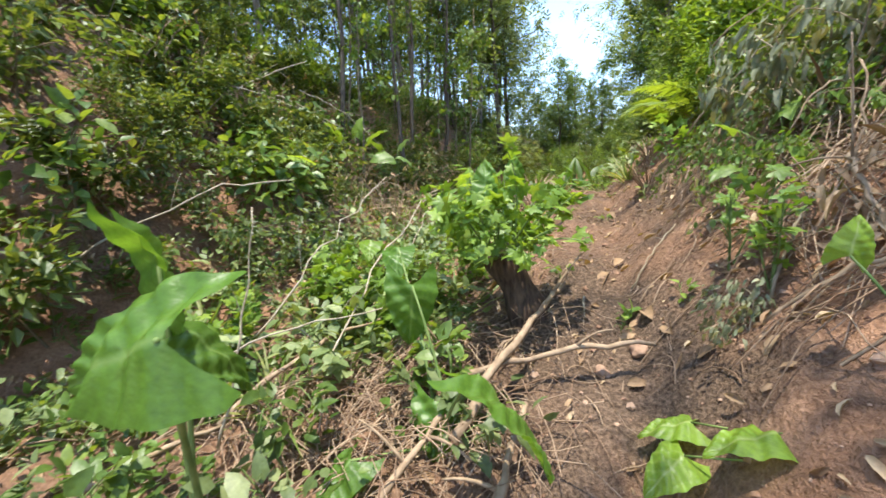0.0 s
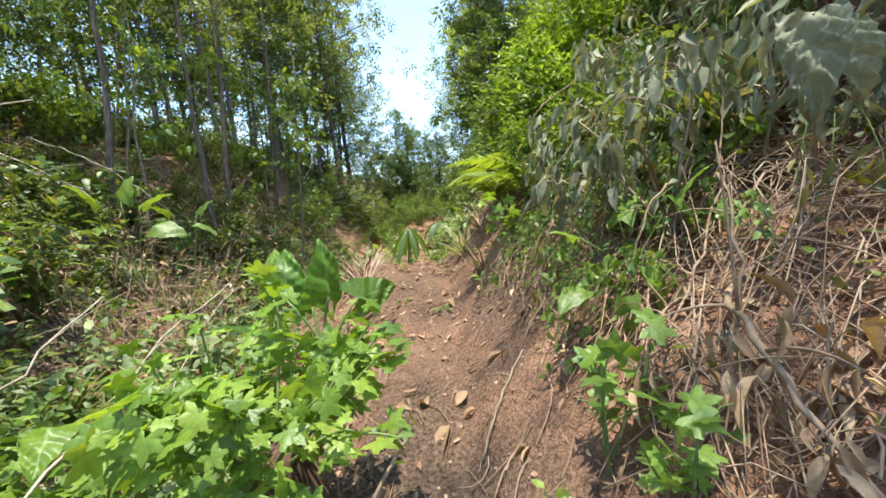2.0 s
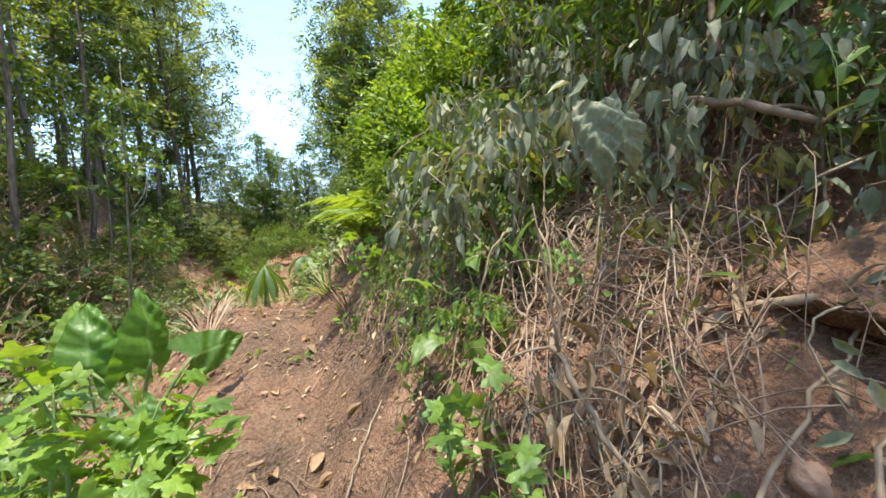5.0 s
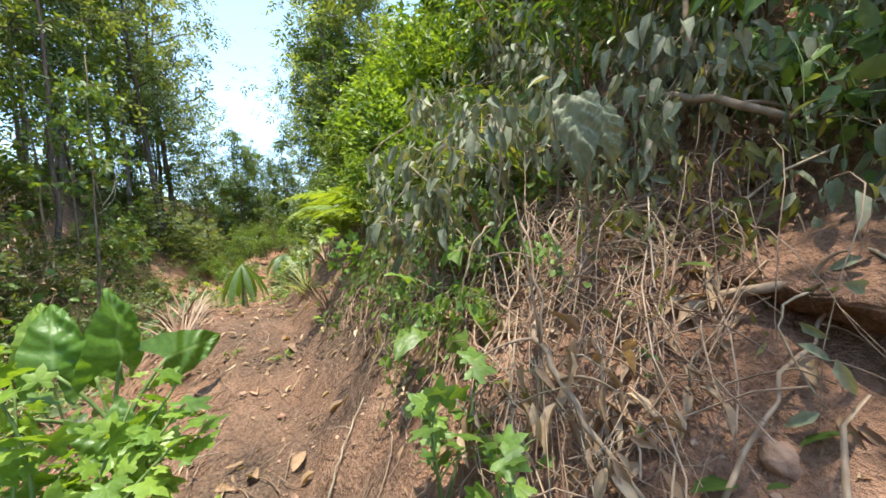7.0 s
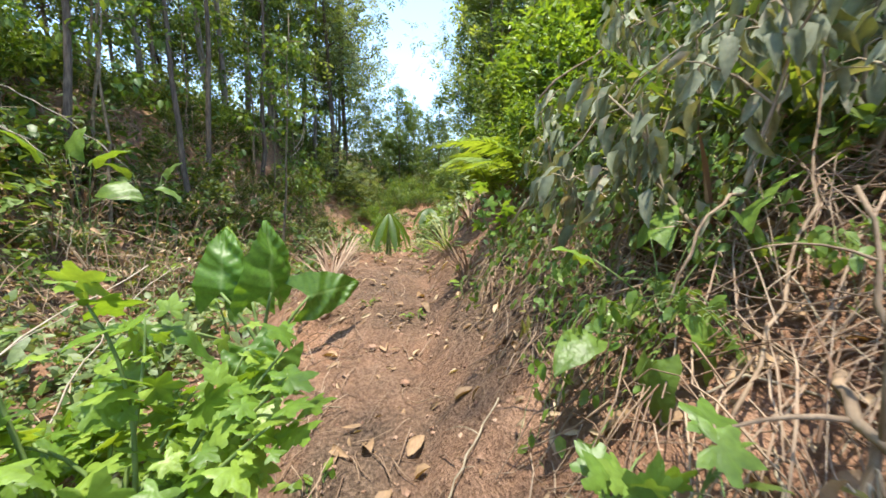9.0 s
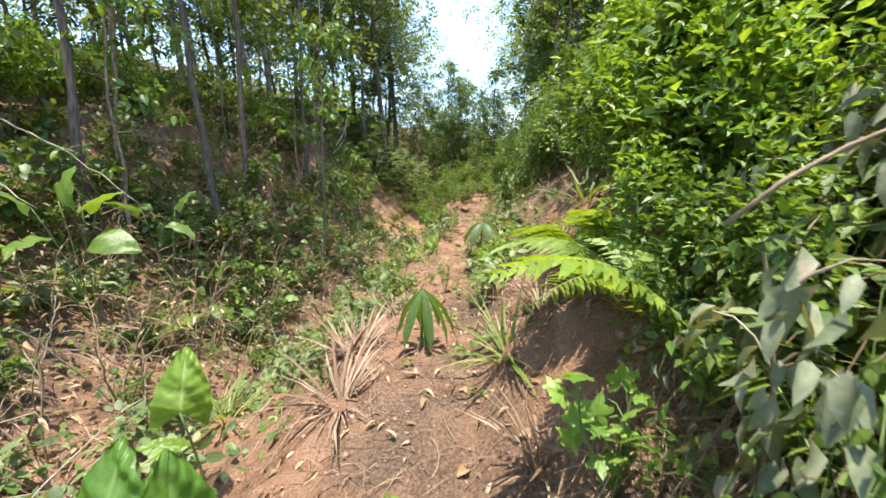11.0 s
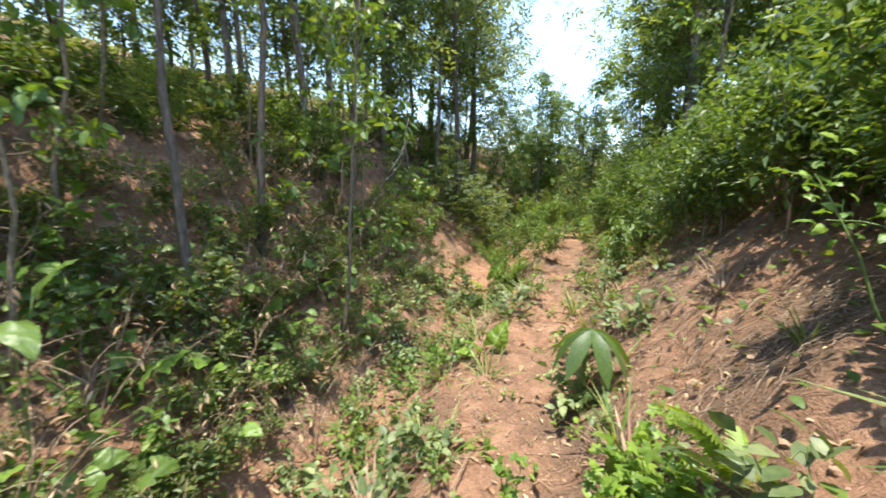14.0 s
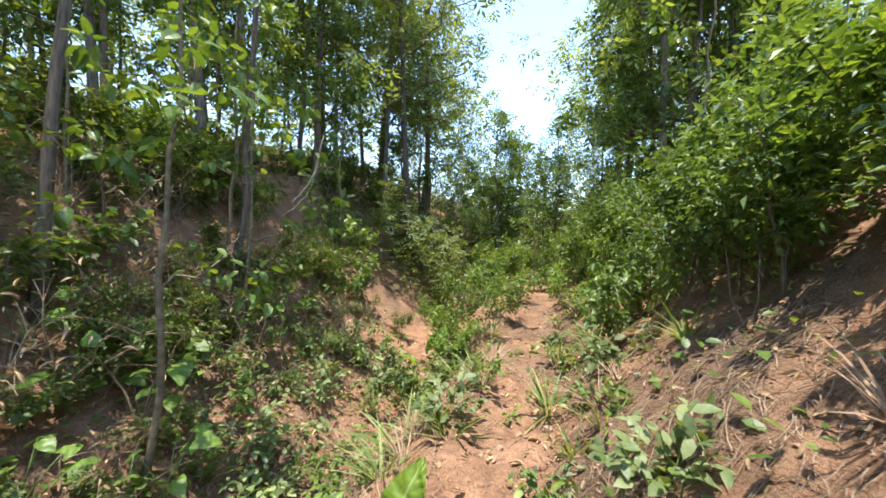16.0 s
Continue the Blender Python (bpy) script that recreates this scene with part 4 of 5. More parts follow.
def hanging_vine(seed, stems, length, leaves, leaf, shape, mat, stem_mat, label):
    """Stems that well out of the bank and hang down its face (towards -x), with limp leaves."""
    r = np.random.default_rng(seed)
    root = thing("hanging_vine", label, "vine", "vines on the bank")
    pos, way = [], []
    for k in range(stems):
        side, drop = r.normal(0, 0.22), length * r.uniform(0.5, 1.2)
        out = r.uniform(0.12, 0.3)
        q = np.linspace(0, 1, 9)
        line = np.stack([-out * np.sin(q * 2.2) - 0.45 * drop * q * q, r.normal(0, 0.09) + side * q + 0.02 * np.sin(q * 9 + k), 0.22 * np.sin(q * 2.6) - drop * q * q], -1)
        part("stem", mesh_of("stem", [tube(line, np.linspace(0.0022, 0.001, 9), 5, False)], stem_mat), root)
        m = leaves // stems
        pick = r.integers(1, 9, m)
        pos.append(line[pick] + r.normal(0, 0.025, (m, 3)))
        way.append(unit(np.array([-0.35, 0, -0.8]) + r.normal(0, 0.45, (m, 3))))
    pos, way = np.concatenate(pos), np.concatenate(way)
    part("foliage", mesh_of("foliage", [scatter(shape, pos, way, np.array([-0.8, 0, 0.6]) + r.normal(0, 0.5, pos.shape), leaf * r.uniform(0.5, 1.3, len(pos)))], mat), root)
    return root


LIMP = leaf_shape(0.34, fold=0.8, droop=0.3)
VINE = [hanging_vine(801, 6, 0.55, 110, 0.06, LIMP, M_WILT, M_STEM, "wilted vine with limp grey-green leaves hanging on the bank"),
        hanging_vine(802, 6, 0.5, 130, 0.05, L_OVATE, M_MID, M_STEM, "green leafy vine hanging down the eroded bank"),
        hanging_vine(803, 7, 0.6, 120, 0.06, L_LONG, M_OLIVE, M_BRANCH, "yellowing vine with narrow leaves hanging on the bank"),
        hanging_vine(804, 6, 0.45, 90, 0.07, LIMP, M_WILT, M_BRANCH, "uprooted wilted vine with drooping dull leaves"),
        hanging_vine(805, 6, 0.5, 110, 0.055, L_OVATE, M_BRIGHT, M_STEM, "bright small-leaved vine trailing over dead stems")]
vr = np.random.default_rng(811)
vine_spots = spots(vr, 34, (1.25, 2.7), (1.2, 3.3), 0.2) + spots(vr, 26, (1.45, 2.6), (0.0, 1.25), 0.18) + spots(vr, 14, (0.95, 1.6), (1.9, 3.3), 0.2)
for k, (px, py) in enumerate(vine_spots):
    m = pose(px, py, float(soil(px, py)) + 0.02, vr.uniform(-10, 10), vr.uniform(-12, 8), vr.uniform(-45, 40))
    size = vr.uniform(0.7, 1.15)
    ob = VINE[k % 5] if k < 5 else copy_thing(VINE[(k * 3 + k // 5) % 5], m)
    ob.matrix_basis = m @ Matrix.Diagonal((size, size, size, 1))
for k, (px, py) in enumerate(spots(vr, 20, (0.62, 1.15), (1.6, 2.9), 0.13)):
    m = pose(px, py, float(soil(px, py)) + 0.02, vr.uniform(-10, 10), vr.uniform(0, 25), vr.uniform(-60, 60))
    size = vr.uniform(0.5, 0.8)
    copy_thing(VINE[(1, 4)[k % 2]], m).matrix_basis = m @ Matrix.Diagonal((size, size, size, 1))

def cane(name, label, category, group, a, b, sag, r0, r1, mat, twigs=0, seed=0):
    r = np.random.default_rng(seed)
    line = curve_pts(a, b, sag, 14, 0.012 * float(np.linalg.norm(np.subtract(b, a))) * 0.6, r)
    root = thing(name, label, category, group, tuple(line[0]))
    q = line - line[0]
    part("stem", mesh_of("stem", [tube(q, np.linspace(r0, r1, 14) * (1 + 0.12 * r.normal(0, 1, 14)), 7)], mat), root)
    for k in range(twigs):
        s = q[r.integers(4, 12)]
        e = s + r.normal(0, 0.14, 3) + (q[-1] - q[0]) * 0.12
        part("twig", mesh_of("twig", [tube(curve_pts(s, e, (0, 0, 0.02), 6), np.linspace(r1 * 0.8, r1 * 0.3, 6), 5)], mat), root)
    return root


def lie(x, y, lift=0.02):
    return (x, y, float(soil(x, y)) + lift)


# fallen branches where the walk begins
for k, (a, b, s, r0) in enumerate([
        (lie(0.0, 1.2, 0.1), lie(0.62, 1.95, 0.16), (0, 0, 0.05), 0.02), (lie(0.0, 1.5, 0.12), lie(0.85, 1.48, 0.08), (0, 0, 0.05), 0.016),
        (lie(-0.45, 0.78, 0.1), lie(0.02, 1.35, 0.14), (0, 0, 0.04), 0.018), (lie(0.05, 0.82, 0.08), lie(0.28, 1.3, 0.12), (0, 0, 0.03), 0.02),
        (lie(-1.35, 0.95, 0.12), lie(-0.9, 1.35, 0.16), (0, 0, 0.04), 0.016), (lie(-0.95, 1.4, 0.12), lie(-0.35, 2.2, 0.2), (0, 0, 0.1), 0.013), (lie(1.35, 0.85, 0.05), lie(1.0, 1.15, 0.05), (0, 0, 0.1), 0.01)]):
    cane("fallen_branch", "fallen bare tan branch lying on litter and soil", "branch", "fallen branches", a, b, s, r0, r0 * 0.55, M_BRANCH, 2, 170 + k)
# long dead canes, left
for k, (a, b, s, r0) in enumerate([
        ((-1.25, 2.1, 0.45), (-0.45, 3.1, 1.5), (0.05, 0, 0.1), 0.009), ((-0.6, 1.6, 0.6), (0.05, 3.4, 1.45), (0, 0, 0.14), 0.008), ((-2.6, 2.2, 0.8), (-1.3, 3.4, 1.5), (0, 0, 0.2), 0.011),
        ((-0.9, 1.3, 0.5), (-0.75, 1.5, 1.4), (0.03, 0, 0.0), 0.007), ((-0.35, 3.2, 0.7), (0.1, 4.2, 1.35), (0, 0, 0.18), 0.006), ((-1.6, 1.5, 0.5), (-0.3, 1.7, 0.9), (0, 0, 0.06), 0.008),
        ((-2.5, 7.2, 3.05), (-1.1, 7.1, 2.05), (0, 0, 0.12), 0.011), ((-2.8, 6.4, 2.9), (-1.5, 6.3, 2.1), (0, 0, 0.1), 0.012), ((-3.3, 5.6, 2.9), (-1.5, 6.0, 2.25), (0, 0, 0.08), 0.013),
        ((-3.4, 5.8, 2.6), (-2.2, 6.8, 3.4), (0, 0, 0.05), 0.016), ((-1.3, 5.6, 0.9), (-1.2, 5.8, 1.45), (0.03, 0, 0), 0.007), ((-1.2, 5.5, 0.5), (-0.6, 6.2, 0.75), (0, 0, 0.1), 0.009),
        ((0.9, 12.4, 2.9), (1.25, 12.75, 3.95), (0.06, 0, -0.1), 0.016), ((0.8, 12.3, 2.7), (1.2, 12.6, 3.6), (0.12, 0, -0.05), 0.008)]):
    cane("dead_cane", "long pale dead cane leaning out of the undergrowth", "cane", "dead canes", a, b, s, r0 * 0.75, r0 * 0.35, M_PALE_CANE, 2, 190 + k)
# canes and roots on the right bank
for k, (a, b, s, r0) in enumerate([
        ((2.3, 1.2, 2.45), (2.75, 1.35, 3.3), (0, 0, 0.08), 0.026), (lie(1.95, 1.15, 0.04), lie(2.2, 0.65, 0.12), (0, 0, 0.05), 0.009),
        (lie(1.35, 0.95, 0.04), lie(1.95, 0.75, 0.06), (0, 0, 0.05), 0.009), (lie(1.1, 1.25, 0.03), lie(1.45, 1.5, 0.05), (0, 0, 0.1), 0.009), (lie(1.4, 1.55, 0.05), (1.95, 1.75, 2.2), (0.1, 0, 0.0), 0.008),
        ((1.6, 2.6, 1.7), (2.1, 1.9, 2.5), (0, 0, 0.1), 0.008), ((1.9, 2.9, 2.3), (2.9, 2.2, 2.9), (0, 0, 0.12), 0.009), (lie(1.0, 2.0, 0.02), lie(1.3, 2.15, 0.04), (0, 0, 0.03), 0.008)]):
    cane("bare_cane", "bare brown cane leaning on the eroded bank", "cane", "bank canes", a, b, s, r0 * 0.65, r0 * 0.3, M_CANE if k % 2 else M_BRANCH, 2, 220 + k)


# a lip of rooted soil overhangs the bare face
lip = bmesh.new()
bmesh.ops.create_icosphere(lip, subdivisions=5, radius=1.0)
for v in lip.verts:
    v.co.x, v.co.y, v.co.z = v.co.x * 0.34, v.co.y * 0.62, v.co.z * 0.09
    v.co += 0.09 * noise.fractal(v.co * 5.0, 1.0, 2.0, 5) * Vector((1.0, 0.4, 0.45))
lip_mesh = bpy.data.meshes.new("soil_lip")
lip.to_mesh(lip_mesh)
lip.free()
lip_mesh.materials.append(M_SOIL)
lip_mesh.shade_smooth()
lip_ob = tagged(new("soil_lip", lip_mesh), "overhanging lip of rooted brown soil on the bank", "soil")
lip_ob.matrix_basis = pose(1.98, 0.52, float(soil(1.98, 0.52)) + 0.06, 0, -14, -6)

# arching dry stems and roots that sprawl down the bank
ar = np.random.default_rng(821)
for k, (px, py) in enumerate(spots(ar, 26, (0.95, 2.3), (0.55, 3.0), 0.12)):
    qx, qy = px - ar.uniform(0.25, 0.6), py + ar.uniform(-0.5, 0.35)
    r0 = ar.uniform(0.002, 0.0055)
    cane("dry_root", "thin dry root or stem arching down the bank", "root", "roots on the bank", lie(px, py, 0.03), lie(qx, qy, 0.02), (-0.06, ar.uniform(-0.15, 0.15), ar.uniform(0.06, 0.22)), r0, r0 * 0.45, (M_CANE, M_BRANCH, M_TANGLE)[k % 3], k % 2, 830 + k)
for k, (a, b, sag, r0) in enumerate([(lie(1.78, 1.05, 0.02), lie(1.95, 0.62, 0.06), (-0.1, 0, 0.02), 0.014), (lie(1.62, 1.5, 0.05), lie(1.3, 1.05, 0.05), (-0.08, 0.05, 0.1), 0.011),
                                     (lie(2.3, 1.75, 0.25), lie(2.1, 0.9, 0.35), (0, 0, 0.12), 0.02), (lie(1.26, 1.36, 0.0), (1.5, 1.47, 1.85), (0.05, -0.04, -0.03), 0.006)]):
    cane("dead_branch", "weathered dead branch lodged in the bank", "branch", "branches on the bank", a, b, sag, r0, r0 * 0.6, M_BRANCH, 3, 890 + k)
CURLED = [mesh_of("curled_leaf", [scatter(leaf_shape(w, (0.0, 0.12, 0.3, 0.5, 0.7, 0.88, 1.0), (0.15, 0.6, 0.95, 1.0, 0.8, 0.4, 0.0), fo, dr), np.zeros((1, 3)), [[0, 1.0, 0.1]], [[0.1, 0, 1.0]], [0.2])], M_DEAD) for w, fo, dr in ((0.3, 0.9, 0.5), (0.38, 1.3, 0.9), (0.26, 0.6, -0.5), (0.34, 1.1, 0.2))]
curl_rng = np.random.default_rng(841)
for k, (px, py) in enumerate([(1.42, 1.33), (1.36, 1.55), (1.6, 1.23), (1.68, 1.1), (1.3, 1.42), (1.45, 1.2), (1.52, 1.1), (1.38, 1.1), (1.28, 1.2)] + spots(curl_rng, 34, (0.5, 1.5), (0.6, 2.4), 0.1)):
    ob = new("curled_leaf", CURLED[k % 4])
    up = Vector(land_normal(np.array([px]), np.array([py]))[0].tolist())
    size = curl_rng.uniform(0.35, 0.75)
    ob.matrix_basis = Matrix.Translation((px, py, float(soil(px, py)) + 0.03)) @ up.to_track_quat("Z", "Y").to_matrix().to_4x4() @ pose(0, 0, 0, curl_rng.uniform(-10, 35), curl_rng.uniform(-40, 40), curl_rng.uniform(0, 360)) @ Matrix.Diagonal((size, size, size, 1))
    tagged(ob, "long curled tan dead leaf caught in the bank's dry stems", "leaf", "curled leaves")


# ---- litter: what nobody could count ----
def stuff(name, label, chunks, mat, smooth_faces=True):
    return tagged(new(name, mesh_of(name, chunks, mat, smooth_faces)), label, "litter", "", "stuff")


def strewn(r, n, u, y, dense=None):
    yy = r.uniform(*y, n)
    xx = path_x(yy) + r.uniform(*u, n)
    if dense is not None:
        k = r.uniform(0, 1, n) < dense(xx, yy)
        xx, yy = xx[k], yy[k]
    return xx, yy


def strands(r, x, y, length, radius, lift, arch, down=0.0):
    """Thin dead stems, three-sided, each bent over the ground it lies on."""
    n = len(x)
    a = r.uniform(0, 2 * np.pi, n)
    ln = length * r.uniform(0.35, 1.3, n)
    pts = []
    bow = r.normal(0, 0.22, n)
    for s in np.linspace(-0.5, 0.5, 5):
        px = x + np.cos(a + bow * s * 2) * ln * s
        py = y + np.sin(a + bow * s * 2) * ln * s
        pz = soil(px, py) + lift * r.uniform(0.2, 1.0, n) + arch * (1 - 4 * s * s) * ln
        pts.append(np.stack([px, py, pz], -1))
    pts = np.stack(pts, 1)
    lifts = r.uniform(0, lift, n)
    pts[:, :, 2] += lifts[:, None]
    tan = unit(np.gradient(pts, axis=1))
    side = unit(np.cross(tan, np.array([0.2, 0.1, 1.0])))
    nor = np.cross(side, tan)
    rad = (radius * r.uniform(0.5, 1.4, n))[:, None, None] * np.array([1, 1, 1, 0.9, 0.6])[None, :, None]
    rings = [pts + rad * (side * math.cos(t) + nor * math.sin(t)) for t in (0.5, 2.6, 4.7)]
    v = np.stack(rings, 2).reshape(-1, 3)
    i, j = np.meshgrid(np.arange(4), np.arange(3), indexing="ij")
    k = (j + 1) % 3
    f = np.stack([i * 3 + j, i * 3 + k, (i + 1) * 3 + k, (i + 1) * 3 + j], -1).reshape(-1, 4)
    return v, [(f[None] + (np.arange(n) * 15)[:, None, None]).reshape(-1, 4)]


lr = np.random.default_rng(301)
x1, y1 = strewn(lr, 2600, (-3.2, -0.3), (0.6, 13))
x2, y2 = strewn(lr, 1700, (0.4, 2.3), (0.95, 3.2))
x13, y13 = strewn(lr, 900, (0.8, 2.6), (1.1, 3.2))
x3, y3 = strewn(lr, 2200, (-0.5, 1.9), (1.0, 12))
heap_x, heap_y = lr.normal(-0.35, 0.38, 700), lr.normal(1.5, 0.4, 700)
stuff("straw", "dry straw and dead stems matted over the ground", [
    strands(lr, x1, y1, 0.28, 0.0022, 0.05, 0.08), strands(lr, x2, y2, 0.3, 0.0022, 0.07, 0.1), strands(lr, x3, y3, 0.16, 0.0022, 0.012, 0.03), strands(lr, heap_x, heap_y, 0.34, 0.0024, 0.08, 0.1)], M_STRAW)
stuff("dry_tangle", "tangle of bleached dead stems over the bank", [strands(lr, x13, y13, 0.45, 0.0019, 0.09, 0.14)], M_TANGLE)
x14, y14 = strewn(lr, 900, (0.7, 2.0), (6.3, 9.0))
stuff("straw_patch", "pale straw and bark shreds on the bare slope", [strands(lr, x14, y14, 0.22, 0.002, 0.02, 0.05)], M_TANGLE)
x4, y4 = strewn(lr, 80, (0.5, 2.0), (-0.3, 2.8))
x5, y5 = strewn(lr, 90, (-3.2, -0.2), (0.6, 11))
for k, (tx, ty) in enumerate(zip(np.concatenate([x4, x5]), np.concatenate([y4, y5]))):
    v, f = strands(lr, np.array([tx]), np.array([ty]), 0.55 if k < 80 else 0.45, 0.0045, 0.05, 0.08)
    ob = new("twig", mesh_of("twig", [(v - v[0], f)], M_BRANCH if k % 3 else M_CANE))
    ob.location = Vector(v[0].tolist())
    tagged(ob, "broken bare brown twig lying on the soil", "twig", "twigs")


def flat_leaves(r, x, y, size, shape, lift=0.012):
    n = len(x)
    nor = land_normal(x, y)
    way = np.cross(nor, unit(r.normal(0, 1, (n, 3)))) + nor * r.normal(0, 0.18, n)[:, None]
    return scatter(shape, np.stack([x, y, soil(x, y) + lift], -1), way, nor + r.normal(0, 0.4, (n, 3)), size * r.uniform(0.5, 1.3, n))


x6, y6 = strewn(lr, 2600, (-3.6, 0.5), (0.4, 13))
x7, y7 = strewn(lr, 1800, (0.3, 2.4), (-0.4, 11))
x8, y8 = strewn(lr, 6000, (-5.8, -1.9), (3, 14))
stuff("leaf_litter", "curled tan and brown dead leaves strewn over soil", [flat_leaves(lr, x6, y6, 0.06, L_CURL), flat_leaves(lr, x7, y7, 0.075, L_CURL), flat_leaves(lr, x8, y8, 0.08, L_CURL)], M_DEAD)


def clods(r, x, y, size):
    v0 = np.array([(1, 0, 0), (-1, 0, 0), (0, 1, 0), (0, -1, 0), (0, 0, 1), (0, 0, -1), (.6, .6, .5), (-.6, .6, .45), (-.6, -.6, .5), (.6, -.6, .45)], float)
    f0 = np.array([(4, 6, 7), (4, 7, 8), (4, 8, 9), (4, 9, 6), (0, 2, 6), (2, 1, 7), (1, 3, 8), (3, 0, 9), (6, 2, 7), (7, 1, 8), (8, 3, 9), (9, 0, 6), (5, 2, 0), (5, 1, 2), (5, 3, 1), (5, 0, 3)])
    n = len(x)
    s = size * r.lognormal(0, 0.5, n)
    v = v0[None] * (1 + r.normal(0, 0.2, (n, 10, 1))) * s[:, None, None] * r.uniform(0.6, 1.2, (n, 1, 3))
    v = v + np.stack([x, y, soil(x, y) + s * 0.15], -1)[:, None]
    return v.reshape(-1, 3), [(f0[None] + (np.arange(n) * 10)[:, None, None]).reshape(-1, 3)]


x9, y9 = strewn(lr, 2600, (-0.9, 0.9), (0.6, 11))
x10, y10 = strewn(lr, 1300, (0.4, 2.0), (0, 10))
stuff("soil_clods", "crumbled lumps of red-brown soil on the path", [clods(lr, x9, y9, 0.007), clods(lr, x10, y10, 0.009)], M_CLOD, False)
x11, y11 = strewn(lr, 3800, (-5.2, -0.9), (0.9, 13.5))
x12, y12 = strewn(lr, 1500, (0.7, 3.2), (-0.5, 12))
nn = len(x11) + len(x12)
gxy = np.concatenate([x11, x12]), np.concatenate([y11, y12])
way = np.stack([lr.normal(0, 1, nn), lr.normal(0, 1, nn), lr.uniform(-0.2, 0.6, nn)], -1)
tagged(new("ground_cover", mesh_of("ground_cover", [scatter(L_OVATE, np.stack([*gxy, soil(*gxy) + lr.uniform(0.02, 0.16, nn)], -1), way, np.array([0, 0, 1.0]) + lr.normal(0, 0.3, (nn, 3)), 0.075 * lr.uniform(0.5, 1.4, nn))], M_MID)),
       "small green leaves of low weeds covering the banks", "plants", "", "stuff")


# ---- larger dead leaves and lumps of earth, one by one ----
LEAF_MESHES = [mesh_of("dead_leaf", [scatter(leaf_shape(w, (0.0, 0.2, 0.5, 0.8, 1.0), (0.0, 0.75, 1.0, 0.6, 0.0), fo, dr), np.zeros((1, 3)), [[0, 1.0, 0.08]], [[0.1, 0, 1.0]], [0.13])], M_DEAD) for w, fo, dr in ((0.35, 0.8, 0.2), (0.45, 1.2, 0.5), (0.3, 0.4, -0.4), (0.5, 0.9, 0.35))]
dl = np.random.default_rng(401)
for k, (px, py) in enumerate(spots(dl, 150, (-0.9, 0.7), (1.1, 10), 0.08) + spots(dl, 70, (0.4, 1.8), (-0.2, 3.0), 0.08) + spots(dl, 50, (-2.8, -0.9), (2, 11), 0.2)):
    ob = new("dead_leaf", LEAF_MESHES[k % 4])
    up = Vector(land_normal(np.array([px]), np.array([py]))[0].tolist())
    s = dl.uniform(0.45, 1.05)
    ob.matrix_basis = Matrix.Translation((px, py, float(soil(px, py)) + 0.012)) @ up.to_track_quat("Z", "Y").to_matrix().to_4x4() @ pose(0, 0, 0, dl.uniform(-15, 15), dl.uniform(-25, 25), dl.uniform(0, 360)) @ Matrix.Diagonal((s, s, s, 1))
    tagged(ob, "curled tan dead leaf lying on the soil", "leaf", "fallen leaves")


def lump_mesh(seed, r):
    bm = bmesh.new()
    bmesh.ops.create_icosphere(bm, subdivisions=3, radius=r)
    for v in bm.verts:
        v.co *= 1 + 0.35 * noise.fractal(v.co / r * 1.3 + Vector((seed, 0, 0)), 1.0, 2.0, 3)
        v.co.z *= 0.75
    me = bpy.data.meshes.new("soil_lump")
    bm.to_mesh(me)
    bm.free()
    me.materials.append(M_CLOD)
    me.shade_smooth()
    return me


LUMPS = [lump_mesh(s, 0.05) for s in (3, 8, 13, 21)]
for k, (px, py) in enumerate([(1.5, 0.88)] + spots(dl, 80, (-0.7, 1.3), (0.9, 10), 0.12)):
    ob = new("soil_lump", LUMPS[k % 4])
    s = 0.8 if k == 0 else float(np.clip(dl.lognormal(-1.2, 0.5), 0.12, 0.8))
    ob.matrix_basis = pose(px, py, float(soil(px, py)) + 0.005, dl.uniform(0, 40), dl.uniform(0, 40), dl.uniform(0, 360)) @ Matrix.Diagonal((s, s, s, 1))
    tagged(ob, "crumbly lump of red-brown earth on the bare ground", "soil", "lumps of earth")

# ---- woodland floor, far off ----
wf = np.random.default_rng(501)


def woodland(n, u, y, size, height):
    yy = wf.uniform(*y, n)
    xx = path_x(yy) + wf.uniform(*u, n)
    hump = np.clip(0.55 + 0.45 * wavy(xx, yy, 1.7, 0.3) + 0.4 * wavy(xx, yy, 0.6, 1.1), 0.05, 1.6)
    p = np.stack([xx, yy, soil(xx, yy) + wf.uniform(0, 1, n) ** 0.7 * height * hump], -1)
    way = np.stack([wf.normal(0, 1, n), wf.normal(0, 1, n), wf.uniform(-0.5, 0.5, n)], -1)
    return scatter(L_SPRAY, p, way, np.array([0, 0, 1.0]) + wf.normal(0, 0.4, (n, 3)), size * wf.uniform(0.6, 1.3, n))


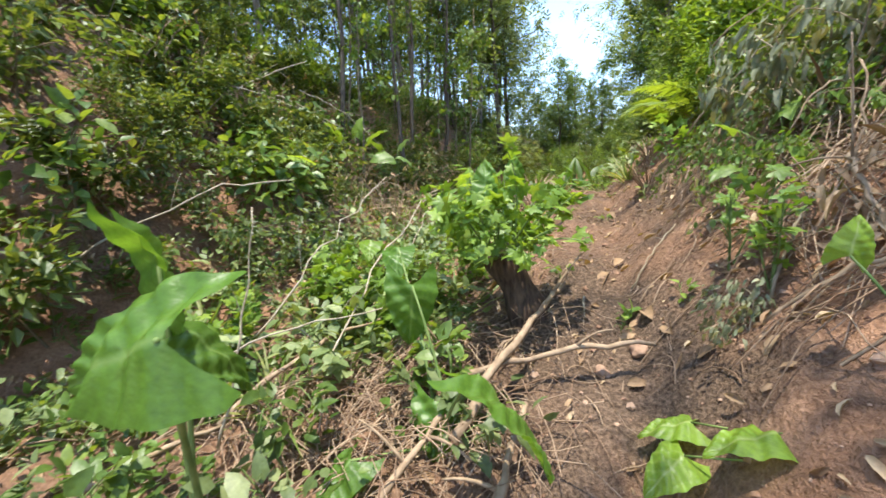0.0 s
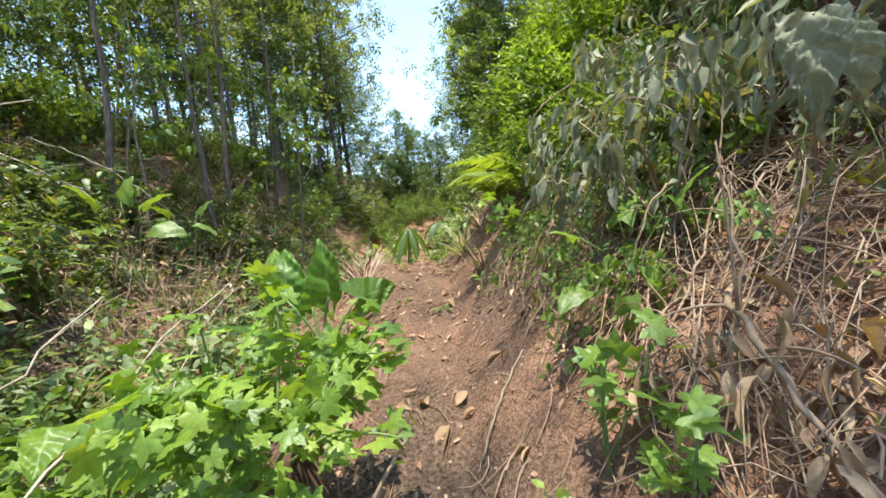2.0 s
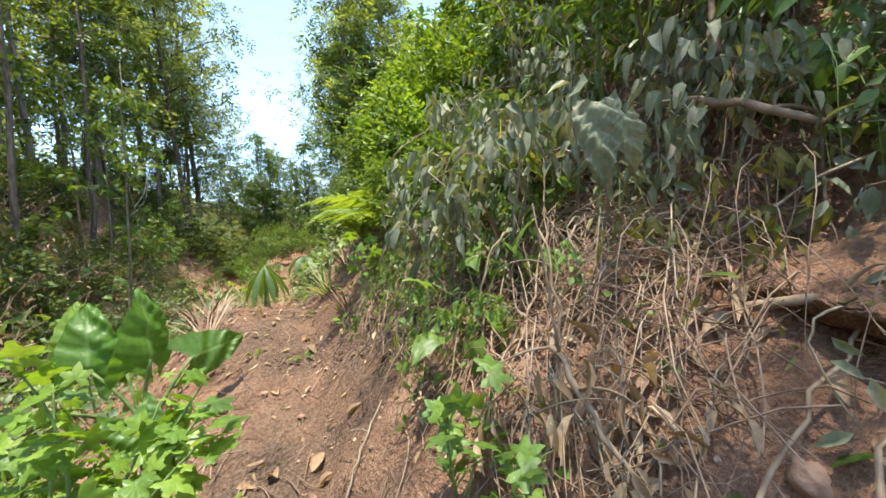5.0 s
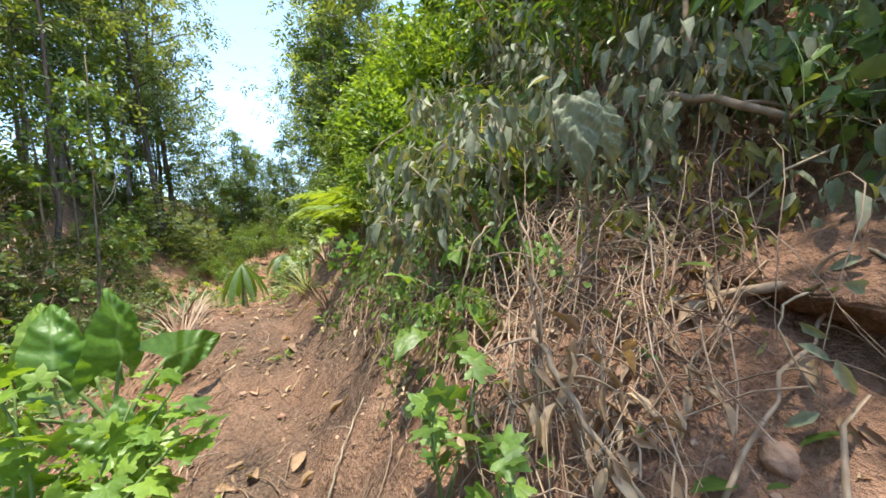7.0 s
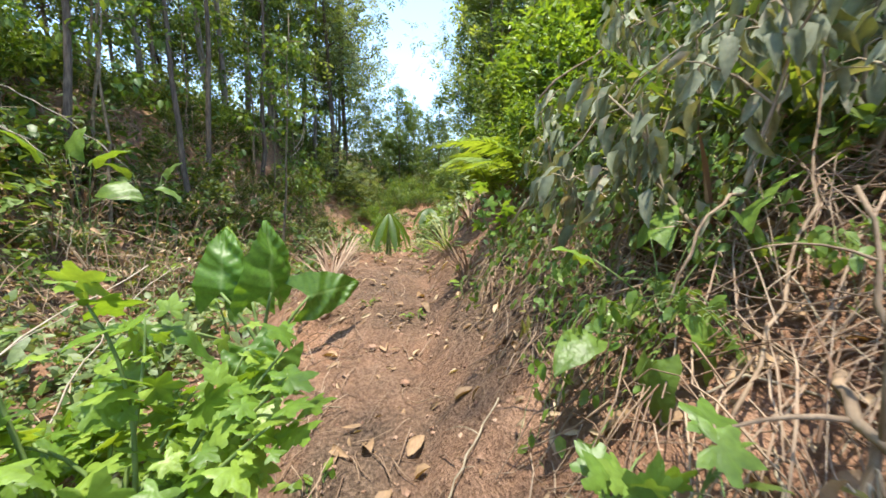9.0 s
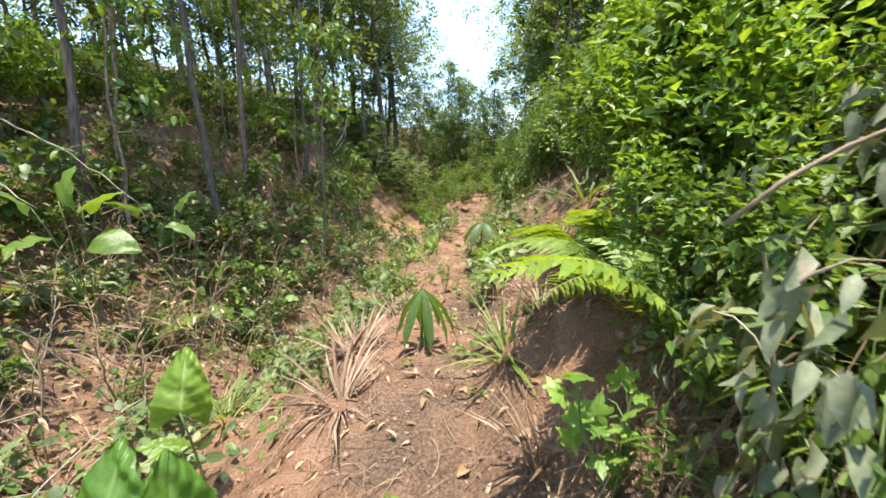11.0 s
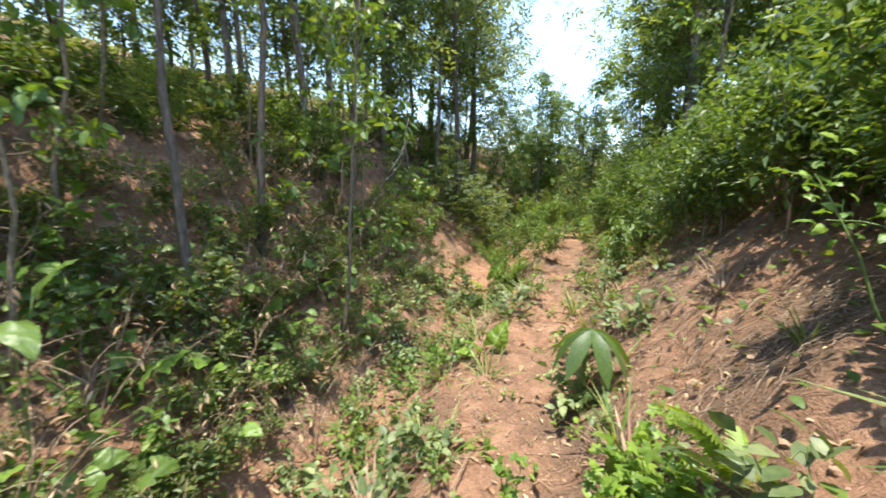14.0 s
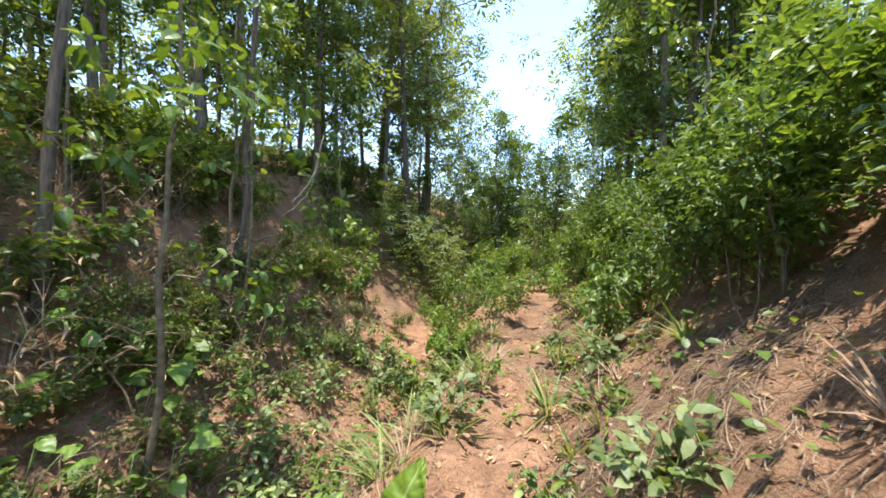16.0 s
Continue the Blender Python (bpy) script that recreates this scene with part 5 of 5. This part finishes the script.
tagged(new("woodland_floor", mesh_of("woodland_floor", [woodland(1500, (-40, -14), (-6, 22), 0.7, 2.2), woodland(5000, (-16, -5.4), (2, 22), 0.34, 0.8), woodland(1800, (-30, -5), (22, 60), 0.65, 2.0), woodland(3000, (4.0, 16), (3, 22), 0.34, 0.8),
    woodland(1500, (3, 28), (22, 60), 0.65, 2.0), woodland(2600, (-5.5, 4.5), (16.5, 27), 0.36, 1.6), woodland(1000, (-6, 6), (27, 60), 0.7, 3.0)], M_DARK, False)),
       "green undergrowth covering the woodland floor beyond the banks", "plants", "", "stuff")


def far_woods(n, az, dist, rise, size):
    """Leaves of the far wood, by bearing and distance from the middle of the walk; rise gives the height of the canopy by bearing."""
    a, d = wf.uniform(*az, n), wf.uniform(*dist, n)
    x, y = 1.2 + d * np.sin(np.radians(a)), 3.0 + d * np.cos(np.radians(a))
    top = np.interp(a, *rise) * (0.75 + 0.35 * wavy(a, d * 0.2, 0.9, 0.7))
    p = np.stack([x, y, 1.2 + wf.uniform(0, 1, n) ** 0.8 * np.maximum(top, 0.4) * d / 20], -1)
    way = np.stack([wf.normal(0, 1, n), wf.normal(0, 1, n), wf.uniform(-0.5, 0.3, n)], -1)
    return scatter(L_SPRAY, p, way, np.array([0, 0, 1.0]) + wf.normal(0, 0.4, (n, 3)), size * wf.uniform(0.6, 1.3, n))


HEDGE = ([-8, -4, 0, 6, 12, 20, 24, 32], [1.5, 3.0, 4.4, 4.6, 2.2, 1.2, 3.6, 4.0])
CANOPY = ([-75, -20, 0, 8, 11, 14, 18, 21.5, 24, 28, 60], [12, 12, 12, 11, 9, 5.5, 3.4, 5.5, 9, 11, 12])
# no air haze here: the pale leaf colour stands in for it
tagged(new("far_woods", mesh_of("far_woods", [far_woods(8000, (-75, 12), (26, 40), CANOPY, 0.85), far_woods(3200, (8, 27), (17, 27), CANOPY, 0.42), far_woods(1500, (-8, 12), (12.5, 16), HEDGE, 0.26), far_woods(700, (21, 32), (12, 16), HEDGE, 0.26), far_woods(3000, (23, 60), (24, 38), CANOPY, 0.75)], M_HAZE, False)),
       "sunlit woods in haze-paled green closing the view beyond the gully", "trees", "", "stuff")
